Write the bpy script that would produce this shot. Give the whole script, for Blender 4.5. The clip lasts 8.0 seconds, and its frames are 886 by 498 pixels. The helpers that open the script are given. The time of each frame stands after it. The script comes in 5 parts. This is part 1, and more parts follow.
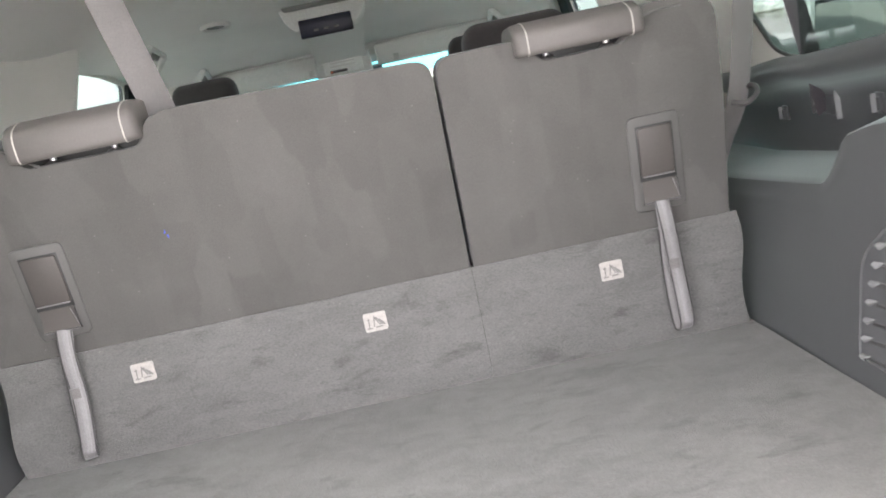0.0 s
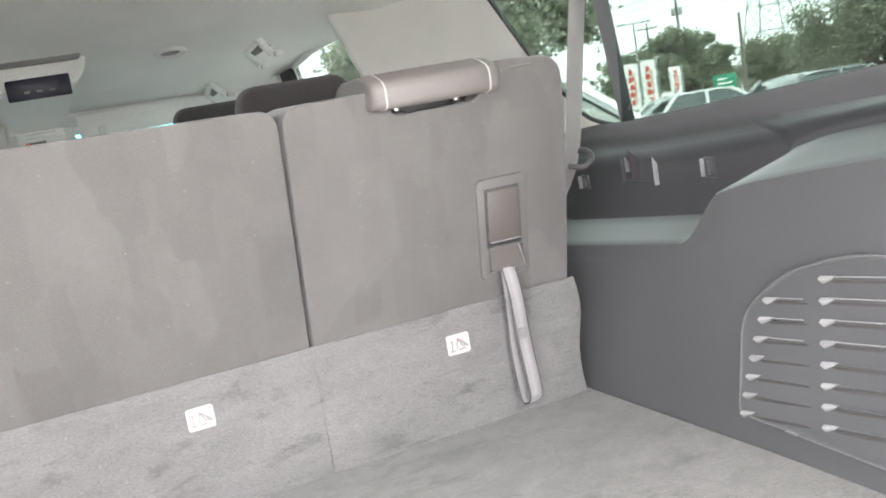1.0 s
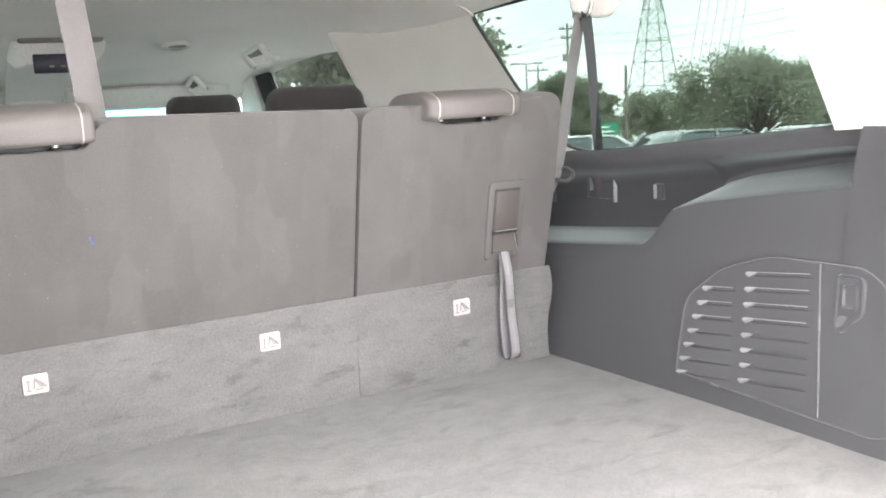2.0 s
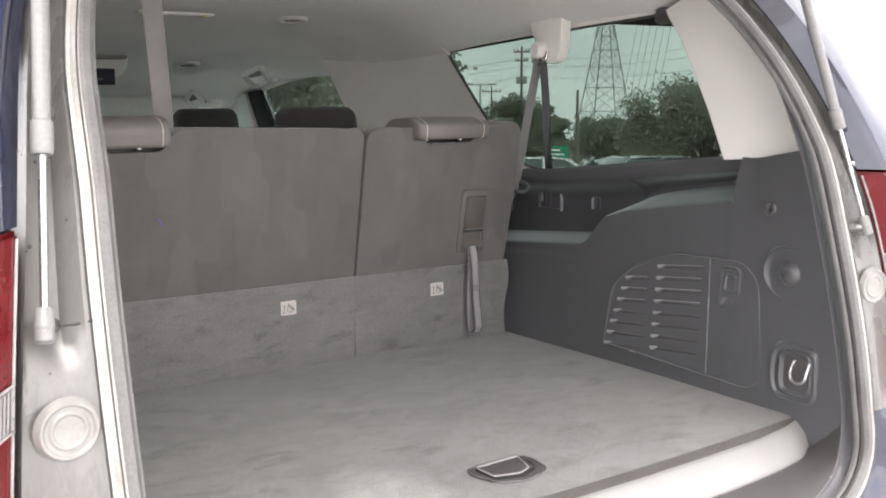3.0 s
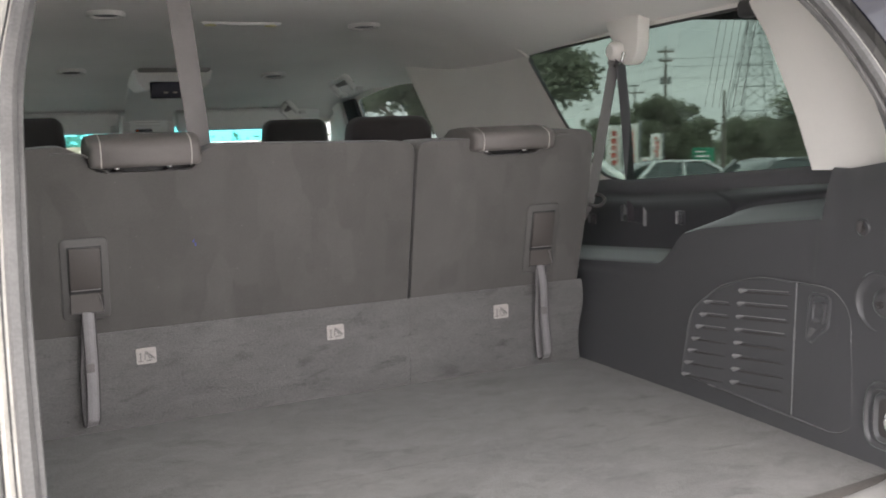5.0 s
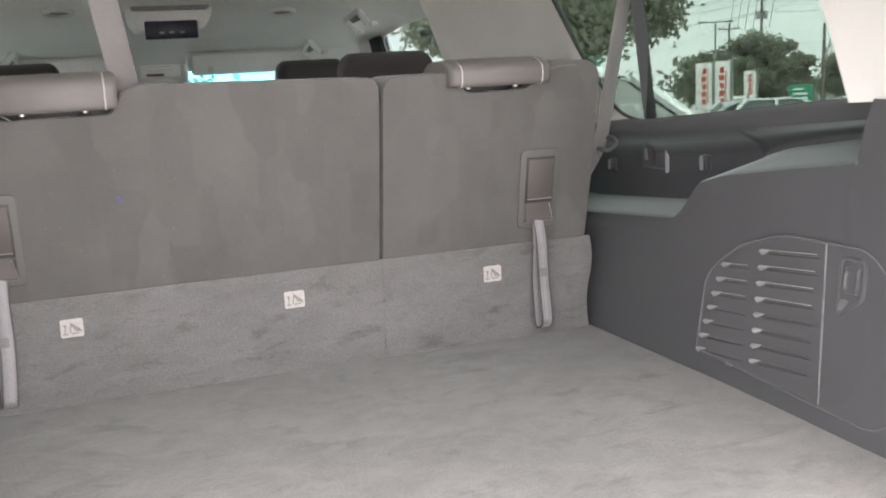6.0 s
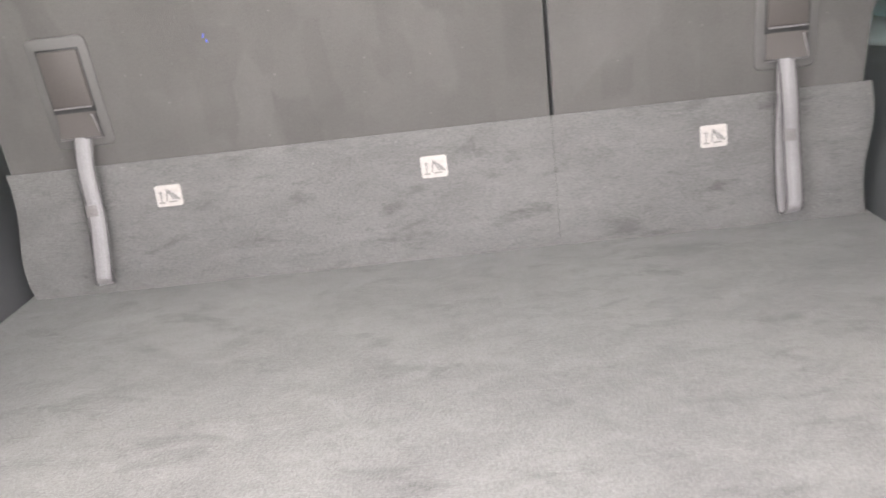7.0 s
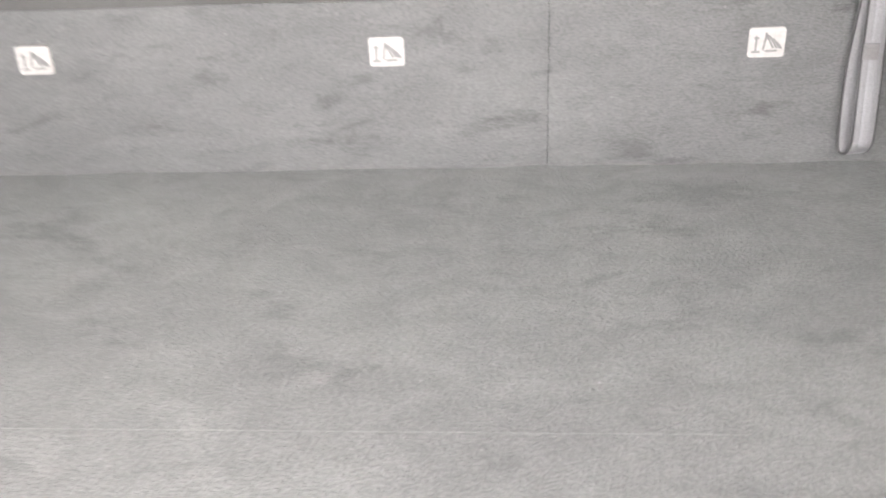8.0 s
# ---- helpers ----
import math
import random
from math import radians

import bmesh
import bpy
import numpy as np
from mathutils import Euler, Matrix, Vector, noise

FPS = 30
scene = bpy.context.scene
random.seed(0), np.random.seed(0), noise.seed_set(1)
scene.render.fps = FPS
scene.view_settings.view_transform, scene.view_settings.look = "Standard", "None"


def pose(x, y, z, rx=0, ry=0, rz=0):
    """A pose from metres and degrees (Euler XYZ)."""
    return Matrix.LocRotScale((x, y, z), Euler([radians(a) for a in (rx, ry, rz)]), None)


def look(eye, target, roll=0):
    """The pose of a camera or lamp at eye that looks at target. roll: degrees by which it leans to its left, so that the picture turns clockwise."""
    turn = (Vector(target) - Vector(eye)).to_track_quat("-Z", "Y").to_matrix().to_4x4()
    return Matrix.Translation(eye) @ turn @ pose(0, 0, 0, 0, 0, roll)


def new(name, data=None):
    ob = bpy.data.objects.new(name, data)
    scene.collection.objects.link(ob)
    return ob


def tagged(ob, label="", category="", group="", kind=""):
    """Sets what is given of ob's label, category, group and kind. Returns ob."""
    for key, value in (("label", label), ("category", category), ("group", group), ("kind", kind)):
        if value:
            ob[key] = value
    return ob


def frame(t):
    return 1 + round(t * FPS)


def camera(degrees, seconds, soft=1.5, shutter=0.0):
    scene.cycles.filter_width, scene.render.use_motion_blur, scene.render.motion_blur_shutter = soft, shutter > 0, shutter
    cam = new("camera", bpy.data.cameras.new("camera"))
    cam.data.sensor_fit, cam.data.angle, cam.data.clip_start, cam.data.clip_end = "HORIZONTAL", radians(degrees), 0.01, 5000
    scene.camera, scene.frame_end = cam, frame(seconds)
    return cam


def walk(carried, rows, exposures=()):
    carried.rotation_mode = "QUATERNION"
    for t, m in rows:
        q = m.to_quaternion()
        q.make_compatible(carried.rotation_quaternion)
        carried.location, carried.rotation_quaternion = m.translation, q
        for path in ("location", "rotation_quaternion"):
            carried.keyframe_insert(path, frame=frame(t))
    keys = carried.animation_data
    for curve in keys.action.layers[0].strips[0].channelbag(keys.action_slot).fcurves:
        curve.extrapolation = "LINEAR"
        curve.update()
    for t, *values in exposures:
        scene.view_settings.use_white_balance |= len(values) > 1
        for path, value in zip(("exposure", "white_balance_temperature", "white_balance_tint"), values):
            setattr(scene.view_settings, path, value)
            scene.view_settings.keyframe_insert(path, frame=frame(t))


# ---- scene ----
cam = camera(48.7, 8.0, soft=1.8, shutter=0.3)
PATH = [
    (0, (0.108, -1.547, 1.417), (0.145, 0.414, 1.026), -12.0),
    (0.2, (0.078, -1.479, 1.429), (0.159, 0.477, 1.019), -11.4),
    (0.5, (0.009, -1.402, 1.375), (0.388, 0.524, 0.99), -9.2),
    (0.7, (-0.06, -1.358, 1.417), (0.537, 0.514, 1.04), -9.8),
    (1, (-0.156, -1.33, 1.413), (0.609, 0.486, 1.07), -9.7),
    (1.2, (-0.236, -1.358, 1.432), (0.572, 0.442, 1.103), -8.5),
    (2.3, (-0.678, -1.677, 1.444), (0.392, -0.019, 1.117), -1.1),
    (2.5, (-0.747, -1.734, 1.457), (0.359, -0.099, 1.133), -0.8),
    (3, (-0.878, -1.965, 1.463), (0.215, -0.316, 1.168), -0.3),
    (3.5, (-0.949, -2.096, 1.463), (0.154, -0.457, 1.153), -0.3),
    (4, (-0.935, -1.968, 1.463), (0.197, -0.348, 1.154), -0.3),
    (4.2, (-0.919, -1.901, 1.466), (0.237, -0.298, 1.161), -0.1),
    (5.3, (-0.512, -1.925, 1.47), (0.197, -0.078, 1.179), -3.0),
    (5.5, (-0.451, -1.941, 1.464), (0.223, -0.084, 1.155), -3.8),
    (6, (-0.32, -1.736, 1.44), (0.342, 0.111, 1.052), -2.8),
    (6.5, (-0.164, -1.513, 1.373), (0.347, 0.361, 0.896), -2.3),
    (6.7, (-0.088, -1.424, 1.366), (0.196, 0.464, 0.771), -4.5),
    (7, (0.071, -1.359, 1.332), (-0.023, 0.541, 0.715), -6.9),
    (7.5, (0.138, -1.212, 1.333), (-0.176, 0.626, 0.611), -9.1),
    (8, (0.131, -1.005, 1.339), (-0.002, 0.733, 0.358), -2.8),
]
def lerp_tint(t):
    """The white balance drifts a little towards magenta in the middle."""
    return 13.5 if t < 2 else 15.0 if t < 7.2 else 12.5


EXPOSURES = [(0.0, 2.88), (0.5, 3.27), (1.0, 3.53), (1.2, 3.53), (2.3, 3.22), (2.5, 3.0), (2.8, 2.45), (3.0, 2.13), (3.3, 1.62), (3.5, 1.4), (4.0, 0.92), (4.2, 0.94), (5.3, 2.08), (5.5, 2.21), (6.0, 2.61), (6.5, 2.95), (7.0, 3.07), (7.5, 3.09), (8.0, 3.31)]
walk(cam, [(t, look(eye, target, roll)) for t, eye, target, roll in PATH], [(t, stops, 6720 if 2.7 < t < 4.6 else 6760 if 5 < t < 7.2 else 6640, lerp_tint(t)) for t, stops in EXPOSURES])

# ---------------------------------------------------------------- light
world = bpy.data.worlds.new("sky")
world.use_nodes = True
scene.world = world
wn, wl = world.node_tree.nodes, world.node_tree.links
wn.clear()
sky = wn.new("ShaderNodeTexSky")
sky.sky_type, sky.sun_disc = "NISHITA", False
SUN_EL, SUN_AZ = 58.0, 196.0          # degrees above the horizon, clockwise from +y
sky.sun_elevation, sky.sun_rotation = radians(SUN_EL), radians(SUN_AZ)
sky.air_density, sky.dust_density = 1.0, 3.0
coord = wn.new("ShaderNodeTexCoord")
stretch = wn.new("ShaderNodeMapping")
stretch.inputs["Scale"].default_value = (1.6, 1.6, 4.0)
cloud = wn.new("ShaderNodeTexNoise")
cloud.inputs["Scale"].default_value, cloud.inputs["Detail"].default_value = 1.7, 6.0
ramp = wn.new("ShaderNodeValToRGB")
ramp.color_ramp.elements[0].position, ramp.color_ramp.elements[1].position = 0.25, 0.7
ramp.color_ramp.elements[0].color = (6.2, 6.5, 6.9, 1)
ramp.color_ramp.elements[1].color = (11.0, 11.0, 11.0, 1)
mix = wn.new("ShaderNodeMix")
mix.data_type = "RGBA"
mix.inputs["Factor"].default_value = 0.86
back = wn.new("ShaderNodeBackground")
back.inputs["Strength"].default_value = 0.12
wout = wn.new("ShaderNodeOutputWorld")
wl.new(coord.outputs["Generated"], stretch.inputs["Vector"])
wl.new(stretch.outputs["Vector"], cloud.inputs["Vector"])
wl.new(cloud.outputs["Fac"], ramp.inputs["Fac"])
wl.new(sky.outputs["Color"], mix.inputs["A"])
wl.new(ramp.outputs["Color"], mix.inputs["B"])
wl.new(mix.outputs["Result"], back.inputs["Color"])
wl.new(back.outputs["Background"], wout.inputs["Surface"])

sun = new("sun", bpy.data.lights.new("sun", "SUN"))
sun.data.energy, sun.data.angle, sun.data.color = 1.0, radians(44), (1.0, 0.96, 0.9)
a, e = radians(SUN_AZ), radians(SUN_EL)
sun.matrix_world = look((math.sin(a) * math.cos(e) * 50, math.cos(a) * math.cos(e) * 50, math.sin(e) * 50), (0, 0, 0))


# ---------------------------------------------------------------- materials
def material(name, colour, rough=0.6, metal=0.0, spots=0.15, scale=8.0, grain=0.1, grain_scale=200.0, bump=0.15, coat=0.0, sheen=0.0,
             spec=0.5, island=0.0, stretch=(1, 1, 1), blotch=None, nap=None, smudge_streak=None, lint=0.0, patchy=None):
    """A surface with large soft spots, fine grain and relief."""
    m = bpy.data.materials.new(name)
    m.use_nodes = True
    n, l = m.node_tree.nodes, m.node_tree.links
    b = n["Principled BSDF"]
    c = n.new("ShaderNodeTexCoord")
    mp = n.new("ShaderNodeMapping")
    mp.inputs["Scale"].default_value = stretch
    l.new(c.outputs["Object"], mp.inputs["Vector"])
    big, fine = n.new("ShaderNodeTexNoise"), n.new("ShaderNodeTexNoise")
    big.inputs["Scale"].default_value, big.inputs["Detail"].default_value = scale, 5.0
    fine.inputs["Scale"].default_value, fine.inputs["Detail"].default_value = grain_scale, 3.0
    l.new(mp.outputs["Vector"], big.inputs["Vector"])
    l.new(mp.outputs["Vector"], fine.inputs["Vector"])

    def ranged(node, size):
        r = n.new("ShaderNodeMapRange")
        r.inputs["From Min"].default_value, r.inputs["From Max"].default_value = 0.3, 0.7
        r.inputs["To Min"].default_value, r.inputs["To Max"].default_value = 1 - size, 1 + size
        l.new(node.outputs["Fac"], r.inputs["Value"])
        return r

    def times(x, y):
        t = n.new("ShaderNodeMath")
        t.operation = "MULTIPLY"
        l.new(x, t.inputs[0])
        l.new(y, t.inputs[1])
        return t.outputs[0]

    value = times(ranged(big, spots).outputs[0], ranged(fine, grain).outputs[0])
    if blotch:
        mid = n.new("ShaderNodeTexNoise")
        mid.inputs["Scale"].default_value, mid.inputs["Detail"].default_value, mid.inputs["Distortion"].default_value = blotch[0], 3.0, 0.8
        l.new(mp.outputs["Vector"], mid.inputs["Vector"])
        value = times(value, ranged(mid, blotch[1]).outputs[0])
    if nap:
        # upright brush strokes: patches of pile that lie one way or the other
        nm = n.new("ShaderNodeMapping")
        nm.inputs["Scale"].default_value = nap[0]
        warp = n.new("ShaderNodeVectorMath")
        warp.operation = "MULTIPLY_ADD"
        warp.inputs[1].default_value = (0.035, 0.035, 0.035)
        l.new(big.outputs["Color"], warp.inputs[0])
        l.new(c.outputs["Object"], warp.inputs[2])
        l.new(warp.outputs["Vector"], nm.inputs["Vector"])
        cell = n.new("ShaderNodeTexVoronoi")
        cell.feature, cell.distance = "SMOOTH_F1", "CHEBYCHEV"
        cell.inputs["Scale"].default_value, cell.inputs["Smoothness"].default_value = 1.0, 0.18
        l.new(nm.outputs["Vector"], cell.inputs["Vector"])
        grey = n.new("ShaderNodeRGBToBW")
        l.new(cell.outputs["Color"], grey.inputs[0])
        r = n.new("ShaderNodeMapRange")
        r.inputs["From Min"].default_value, r.inputs["From Max"].default_value = 0.2, 0.8
        r.inputs["To Min"].default_value, r.inputs["To Max"].default_value = 1 - nap[1], 1 + nap[1]
        l.new(grey.outputs[0], r.inputs["Value"])
        value = times(value, r.outputs[0])
    if smudge_streak:
        # darker marks with soft edges: dirt, and on the jamb painted reflection streaks
        sm = n.new("ShaderNodeMapping")
        sm.inputs["Scale"].default_value = smudge_streak[0]
        l.new(c.outputs["Object"], sm.inputs["Vector"])
        mark_noise = n.new("ShaderNodeTexNoise")
        mark_noise.inputs["Scale"].default_value, mark_noise.inputs["Detail"].default_value, mark_noise.inputs["Roughness"].default_value, mark_noise.inputs["Distortion"].default_value = 1.0, 7.0, 0.7, 0.35
        l.new(sm.outputs["Vector"], mark_noise.inputs["Vector"])
        r = n.new("ShaderNodeMapRange")
        r.interpolation_type = "SMOOTHSTEP"
        r.inputs["From Min"].default_value, r.inputs["From Max"].default_value = 0.53, 0.68
        r.inputs["To Min"].default_value, r.inputs["To Max"].default_value = 1.0, 1 - smudge_streak[1]
        l.new(mark_noise.outputs["Fac"], r.inputs["Value"])
        value = times(value, r.outputs[0])
    if lint:
        # scattered pale specks of lint
        speck = n.new("ShaderNodeTexVoronoi")
        speck.inputs["Scale"].default_value = 38.0
        l.new(c.outputs["Object"], speck.inputs["Vector"])
        near = n.new("ShaderNodeMapRange")
        near.inputs["From Min"].default_value, near.inputs["From Max"].default_value = 0.035, 0.06
        near.inputs["To Min"].default_value, near.inputs["To Max"].default_value = 1.0 + lint, 1.0
        l.new(speck.outputs["Distance"], near.inputs["Value"])
        value = times(value, near.outputs[0])
    if patchy:
        # one paler patch with a ragged edge
        gap = n.new("ShaderNodeVectorMath")
        gap.operation = "DISTANCE"
        gap.inputs[1].default_value = patchy[0]
        fray = n.new("ShaderNodeVectorMath")
        fray.operation = "MULTIPLY_ADD"
        fray.inputs[1].default_value = (0.22, 0.22, 0.0)
        wob = n.new("ShaderNodeTexNoise")
        wob.inputs["Scale"].default_value, wob.inputs["Detail"].default_value = 9.0, 5.0
        l.new(c.outputs["Object"], wob.inputs["Vector"])
        l.new(wob.outputs["Color"], fray.inputs[0])
        l.new(c.outputs["Object"], fray.inputs[2])
        l.new(fray.outputs["Vector"], gap.inputs[0])
        r = n.new("ShaderNodeMapRange")
        r.interpolation_type = "SMOOTHSTEP"
        r.inputs["From Min"].default_value, r.inputs["From Max"].default_value = 0.02, patchy[1]
        r.inputs["To Min"].default_value, r.inputs["To Max"].default_value = 1 + patchy[2], 1.0
        l.new(gap.outputs["Value"], r.inputs["Value"])
        value = times(value, r.outputs[0])
    if island:
        info = n.new("ShaderNodeObjectInfo")
        r = n.new("ShaderNodeMapRange")
        r.inputs["To Min"].default_value, r.inputs["To Max"].default_value = 1 - island, 1 + island
        l.new(info.outputs["Random"], r.inputs["Value"])
        value = times(value, r.outputs[0])
    tone = n.new("ShaderNodeVectorMath")
    tone.operation = "SCALE"
    tone.inputs[0].default_value = colour
    l.new(value, tone.inputs["Scale"])
    l.new(tone.outputs["Vector"], b.inputs["Base Color"])
    rr = n.new("ShaderNodeMapRange")
    rr.inputs["To Min"].default_value, rr.inputs["To Max"].default_value = max(0.02, rough - 0.1), min(1, rough + 0.1)
    l.new(big.outputs["Fac"], rr.inputs["Value"])
    l.new(rr.outputs[0], b.inputs["Roughness"])
    b.inputs["Metallic"].default_value = metal
    b.inputs["Coat Weight"].default_value, b.inputs["Coat IOR"].default_value = coat, 1.5 if coat < 1 else 1.7
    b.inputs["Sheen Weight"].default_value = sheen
    b.inputs["Sheen Roughness"].default_value = 0.5
    b.inputs["Specular IOR Level"].default_value = spec
    if bump:
        bp = n.new("ShaderNodeBump")
        bp.inputs["Strength"].default_value, bp.inputs["Distance"].default_value = bump, 0.003
        l.new(fine.outputs["Fac"], bp.inputs["Height"])
        l.new(bp.outputs["Normal"], b.inputs["Normal"])
    return m


def pane_material(name, tint, gloss=0.06):
    """A thin sheet of tinted glass with a mirror gloss."""
    m = bpy.data.materials.new(name)
    m.use_nodes = True
    n, l = m.node_tree.nodes, m.node_tree.links
    n.clear()
    o, mixer = n.new("ShaderNodeOutputMaterial"), n.new("ShaderNodeMixShader")
    t, g, f = n.new("ShaderNodeBsdfTransparent"), n.new("ShaderNodeBsdfGlossy"), n.new("ShaderNodeLayerWeight")
    p, q = n.new("ShaderNodeMath"), n.new("ShaderNodeMath")
    p.operation, q.operation = "POWER", "MULTIPLY_ADD"
    p.inputs[1].default_value, q.inputs[1].default_value, q.inputs[2].default_value = 4.5, 0.7, 0.045
    t.inputs["Color"].default_value = (*tint, 1)
    g.inputs["Roughness"].default_value = 0.02
    f.inputs["Blend"].default_value = 0.5
    l.new(f.outputs["Facing"], p.inputs[0])
    l.new(p.outputs[0], q.inputs[0])
    l.new(q.outputs[0], mixer.inputs[0])
    l.new(t.outputs[0], mixer.inputs[1])
    l.new(g.outputs[0], mixer.inputs[2])
    l.new(mixer.outputs[0], o.inputs["Surface"])
    return m


CARPET = material("grey_carpet", (0.186, 0.181, 0.175), 0.95, spots=0.10, scale=3.5, grain=0.19, grain_scale=380, bump=0.7, sheen=0.25, spec=0.1, blotch=(19, 0.11), stretch=(.9, 1.1, 1), smudge_streak=((9, 17, 9), .27), lint=.5, patchy=((-.085, -.65, .88), .16, .85))
SEAT = material("seat_back_carpet", (0.126, 0.120, 0.115), 0.95, spots=0.08, scale=4, grain=0.10, grain_scale=600, bump=0.35, sheen=0.3, spec=0.1, blotch=(10, 0.05), stretch=(1.3, 1, .9), nap=((19, 1, 8.5), .075), lint=.5)
FLAP = material("flap_carpet", (0.182, 0.178, 0.173), 0.95, spots=0.07, scale=6, grain=0.17, grain_scale=420, bump=0.7, sheen=0.25, spec=0.1, blotch=(24, 0.08), stretch=(0.6, 1, 1.5), smudge_streak=((9, 9, 24), .26), lint=.5)
LEATHER = material("brown_grey_vinyl", (0.165, 0.15, 0.142), 0.55, spots=0.08, scale=12, grain=0.08, grain_scale=600, bump=0.25)
BEZEL = material("grey_handle_bezel", (0.13, 0.125, 0.12), 0.55, spots=0.06, scale=12, grain=0.08, grain_scale=700, bump=0.15)
BUTTON = material("brown_grey_button", (0.1, 0.088, 0.083), 0.5, spots=0.06, scale=12, grain=0.08, grain_scale=700, bump=0.15)
STITCH = material("pale_thread", (0.55, 0.52, 0.48), 0.8, bump=0)
BLACKCLOTH = material("black_cloth", (0.06, 0.052, 0.052), 0.9, spots=0.15, grain=0.2, grain_scale=500, bump=0.4, sheen=0.2)
# Base lifted towards glare haze; green-tinted sheen stands in for the window's reflection.
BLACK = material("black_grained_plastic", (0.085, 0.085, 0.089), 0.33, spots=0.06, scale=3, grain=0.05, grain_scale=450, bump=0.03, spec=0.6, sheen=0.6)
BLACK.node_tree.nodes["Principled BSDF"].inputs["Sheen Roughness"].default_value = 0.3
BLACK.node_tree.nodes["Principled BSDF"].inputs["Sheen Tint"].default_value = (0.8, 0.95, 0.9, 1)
MATTBLACK = material("matt_black_plastic", (0.035, 0.035, 0.036), 0.75, spots=0.12, scale=6, grain=0.12, grain_scale=900, bump=0.05, spec=0.2)
# Lighter copies of the black plastic that put edge glints into colour.
SCOOP = material("glint_grey_plastic", (0.3, 0.3, 0.3), 0.25, spots=0.08, grain=0.1, grain_scale=700, bump=0.05)
EDGE = material("highlight_grey_plastic", (0.15, 0.15, 0.152), 0.25, spots=0.05, bump=0)
DARKPL = material("dark_grey_plastic", (0.075, 0.07, 0.07), 0.45, spots=0.08, grain=0.1, grain_scale=700, bump=0.15)
SILL = material("grey_sill_plastic", (0.275, 0.271, 0.263), 0.45, spots=0.08, scale=5, grain=0.08, grain_scale=700, bump=0.15)
EDGEBAND = material("dark_edge_band", (0.085, 0.078, 0.072), 0.9, spots=0.12, scale=9, grain=0.25, grain_scale=420, bump=0.5, sheen=0.15, spec=0.1)
GRIPEDGE = material("pale_edge_plastic", (0.33, 0.325, 0.315), 0.35, spots=0.15, scale=40, bump=0)
BEIGE = material("beige_trim_plastic", (0.82, 0.795, 0.755), 0.6, spots=0.04, scale=4, grain=0.05, grain_scale=800, bump=0.12)
LINER = material("headliner_cloth", (0.87, 0.855, 0.825), 0.95, spots=0.05, scale=3, grain=0.08, grain_scale=700, bump=0.25, sheen=0.2, spec=0.1)
LINERDARK = material("dark_headliner_cloth", (0.3, 0.29, 0.275), 0.95, spots=0.05, scale=3, grain=0.08, grain_scale=700, bump=0.2, sheen=0.2, spec=0.1)
WHITEPL = material("off_white_plastic", (0.85, 0.84, 0.81), 0.4, spots=0.03, bump=0)
LAMPRIM = material("pale_grey_plastic", (0.72, 0.7, 0.67), 0.4, spots=0.03, bump=0)
BELT = material("grey_belt_webbing", (0.21, 0.195, 0.193), 0.7, spots=0.06, scale=20, grain=0.18, grain_scale=900, bump=0.35, sheen=0.2)
BELTSHADE = material("shaded_belt_webbing", (0.085, 0.076, 0.084), 0.7, spots=0.06, scale=20, grain=0.18, grain_scale=900, bump=0.3)
STRAP = material("silver_grey_webbing", (0.25, 0.236, 0.24), 0.33, spots=0.1, scale=20, grain=0.2, grain_scale=900, bump=0.35, sheen=0.2)
# Lighter copy of the webbing for the strap's highlight.
STRAPRIB = material("highlight_webbing_rib", (0.29, 0.277, 0.282), 0.35, spots=0.1, scale=20, grain=0.2, grain_scale=900, bump=0.3, sheen=0.2)
CHROME = material("bright_metal", (0.8, 0.8, 0.8), 0.28, metal=1.0, spots=0.05, bump=0)
STEEL = material("grey_steel", (0.42, 0.42, 0.41), 0.26, metal=0.95, spots=0.12, scale=20, bump=0.05)
STRUTGREY = material("grey_painted_strut", (0.19, 0.19, 0.186), 0.35, spots=0.1, scale=20, bump=0.05)
RUBBER = material("black_rubber", (0.05, 0.05, 0.05), 0.42, spots=0.2, scale=15, grain=0.15, grain_scale=300, bump=0.1)
SEALRUBBER = material("dusty_seal_rubber", (0.12, 0.118, 0.115), 0.45, spots=0.2, scale=15, grain=0.15, grain_scale=300, bump=0.1)
PLUG = material("grey_pressed_plug", (0.22, 0.216, 0.205), 0.4, spots=0.15, scale=20, grain=0.06, grain_scale=250, bump=0.02, coat=0.3)
# Upright darker streaks put glossy reflections into the dusty paint.
JAMB = material("dusty_grey_paint", (0.140, 0.137, 0.131), 0.28, metal=0.15, spots=0.16, scale=9, grain=0.06, grain_scale=250, bump=0.02, coat=0.15, stretch=(1, 1, .3), smudge_streak=((34, 34, 7), .24))
FLANGE = material("dusty_pale_seal_flange", (0.43, 0.42, 0.385), 0.35, spots=0.25, scale=14, grain=0.12, grain_scale=300, bump=0.08)
PAINT = material("dark_blue_paint", (0.010, 0.013, 0.036), 0.5, spots=0.06, scale=6, grain=0.03, grain_scale=900, bump=0.0, coat=1.0, spec=0.12)
RED = material("red_lamp_plastic", (0.80, 0.004, 0.006), 0.2, spots=0.35, scale=16, grain=0.15, grain_scale=90, bump=0.1, coat=0.55, spec=0.2, stretch=(1, 1, .5))
DARKRED = material("dark_red_lamp_plastic", (0.11, 0.002, 0.005), 0.25, spots=0.1, scale=15, bump=0.0, coat=0.1, spec=0.2)
ORANGE = material("orange_lamp_plastic", (0.85, 0.13, 0.012), 0.25, spots=0.25, scale=30, bump=0.0, coat=0.2)
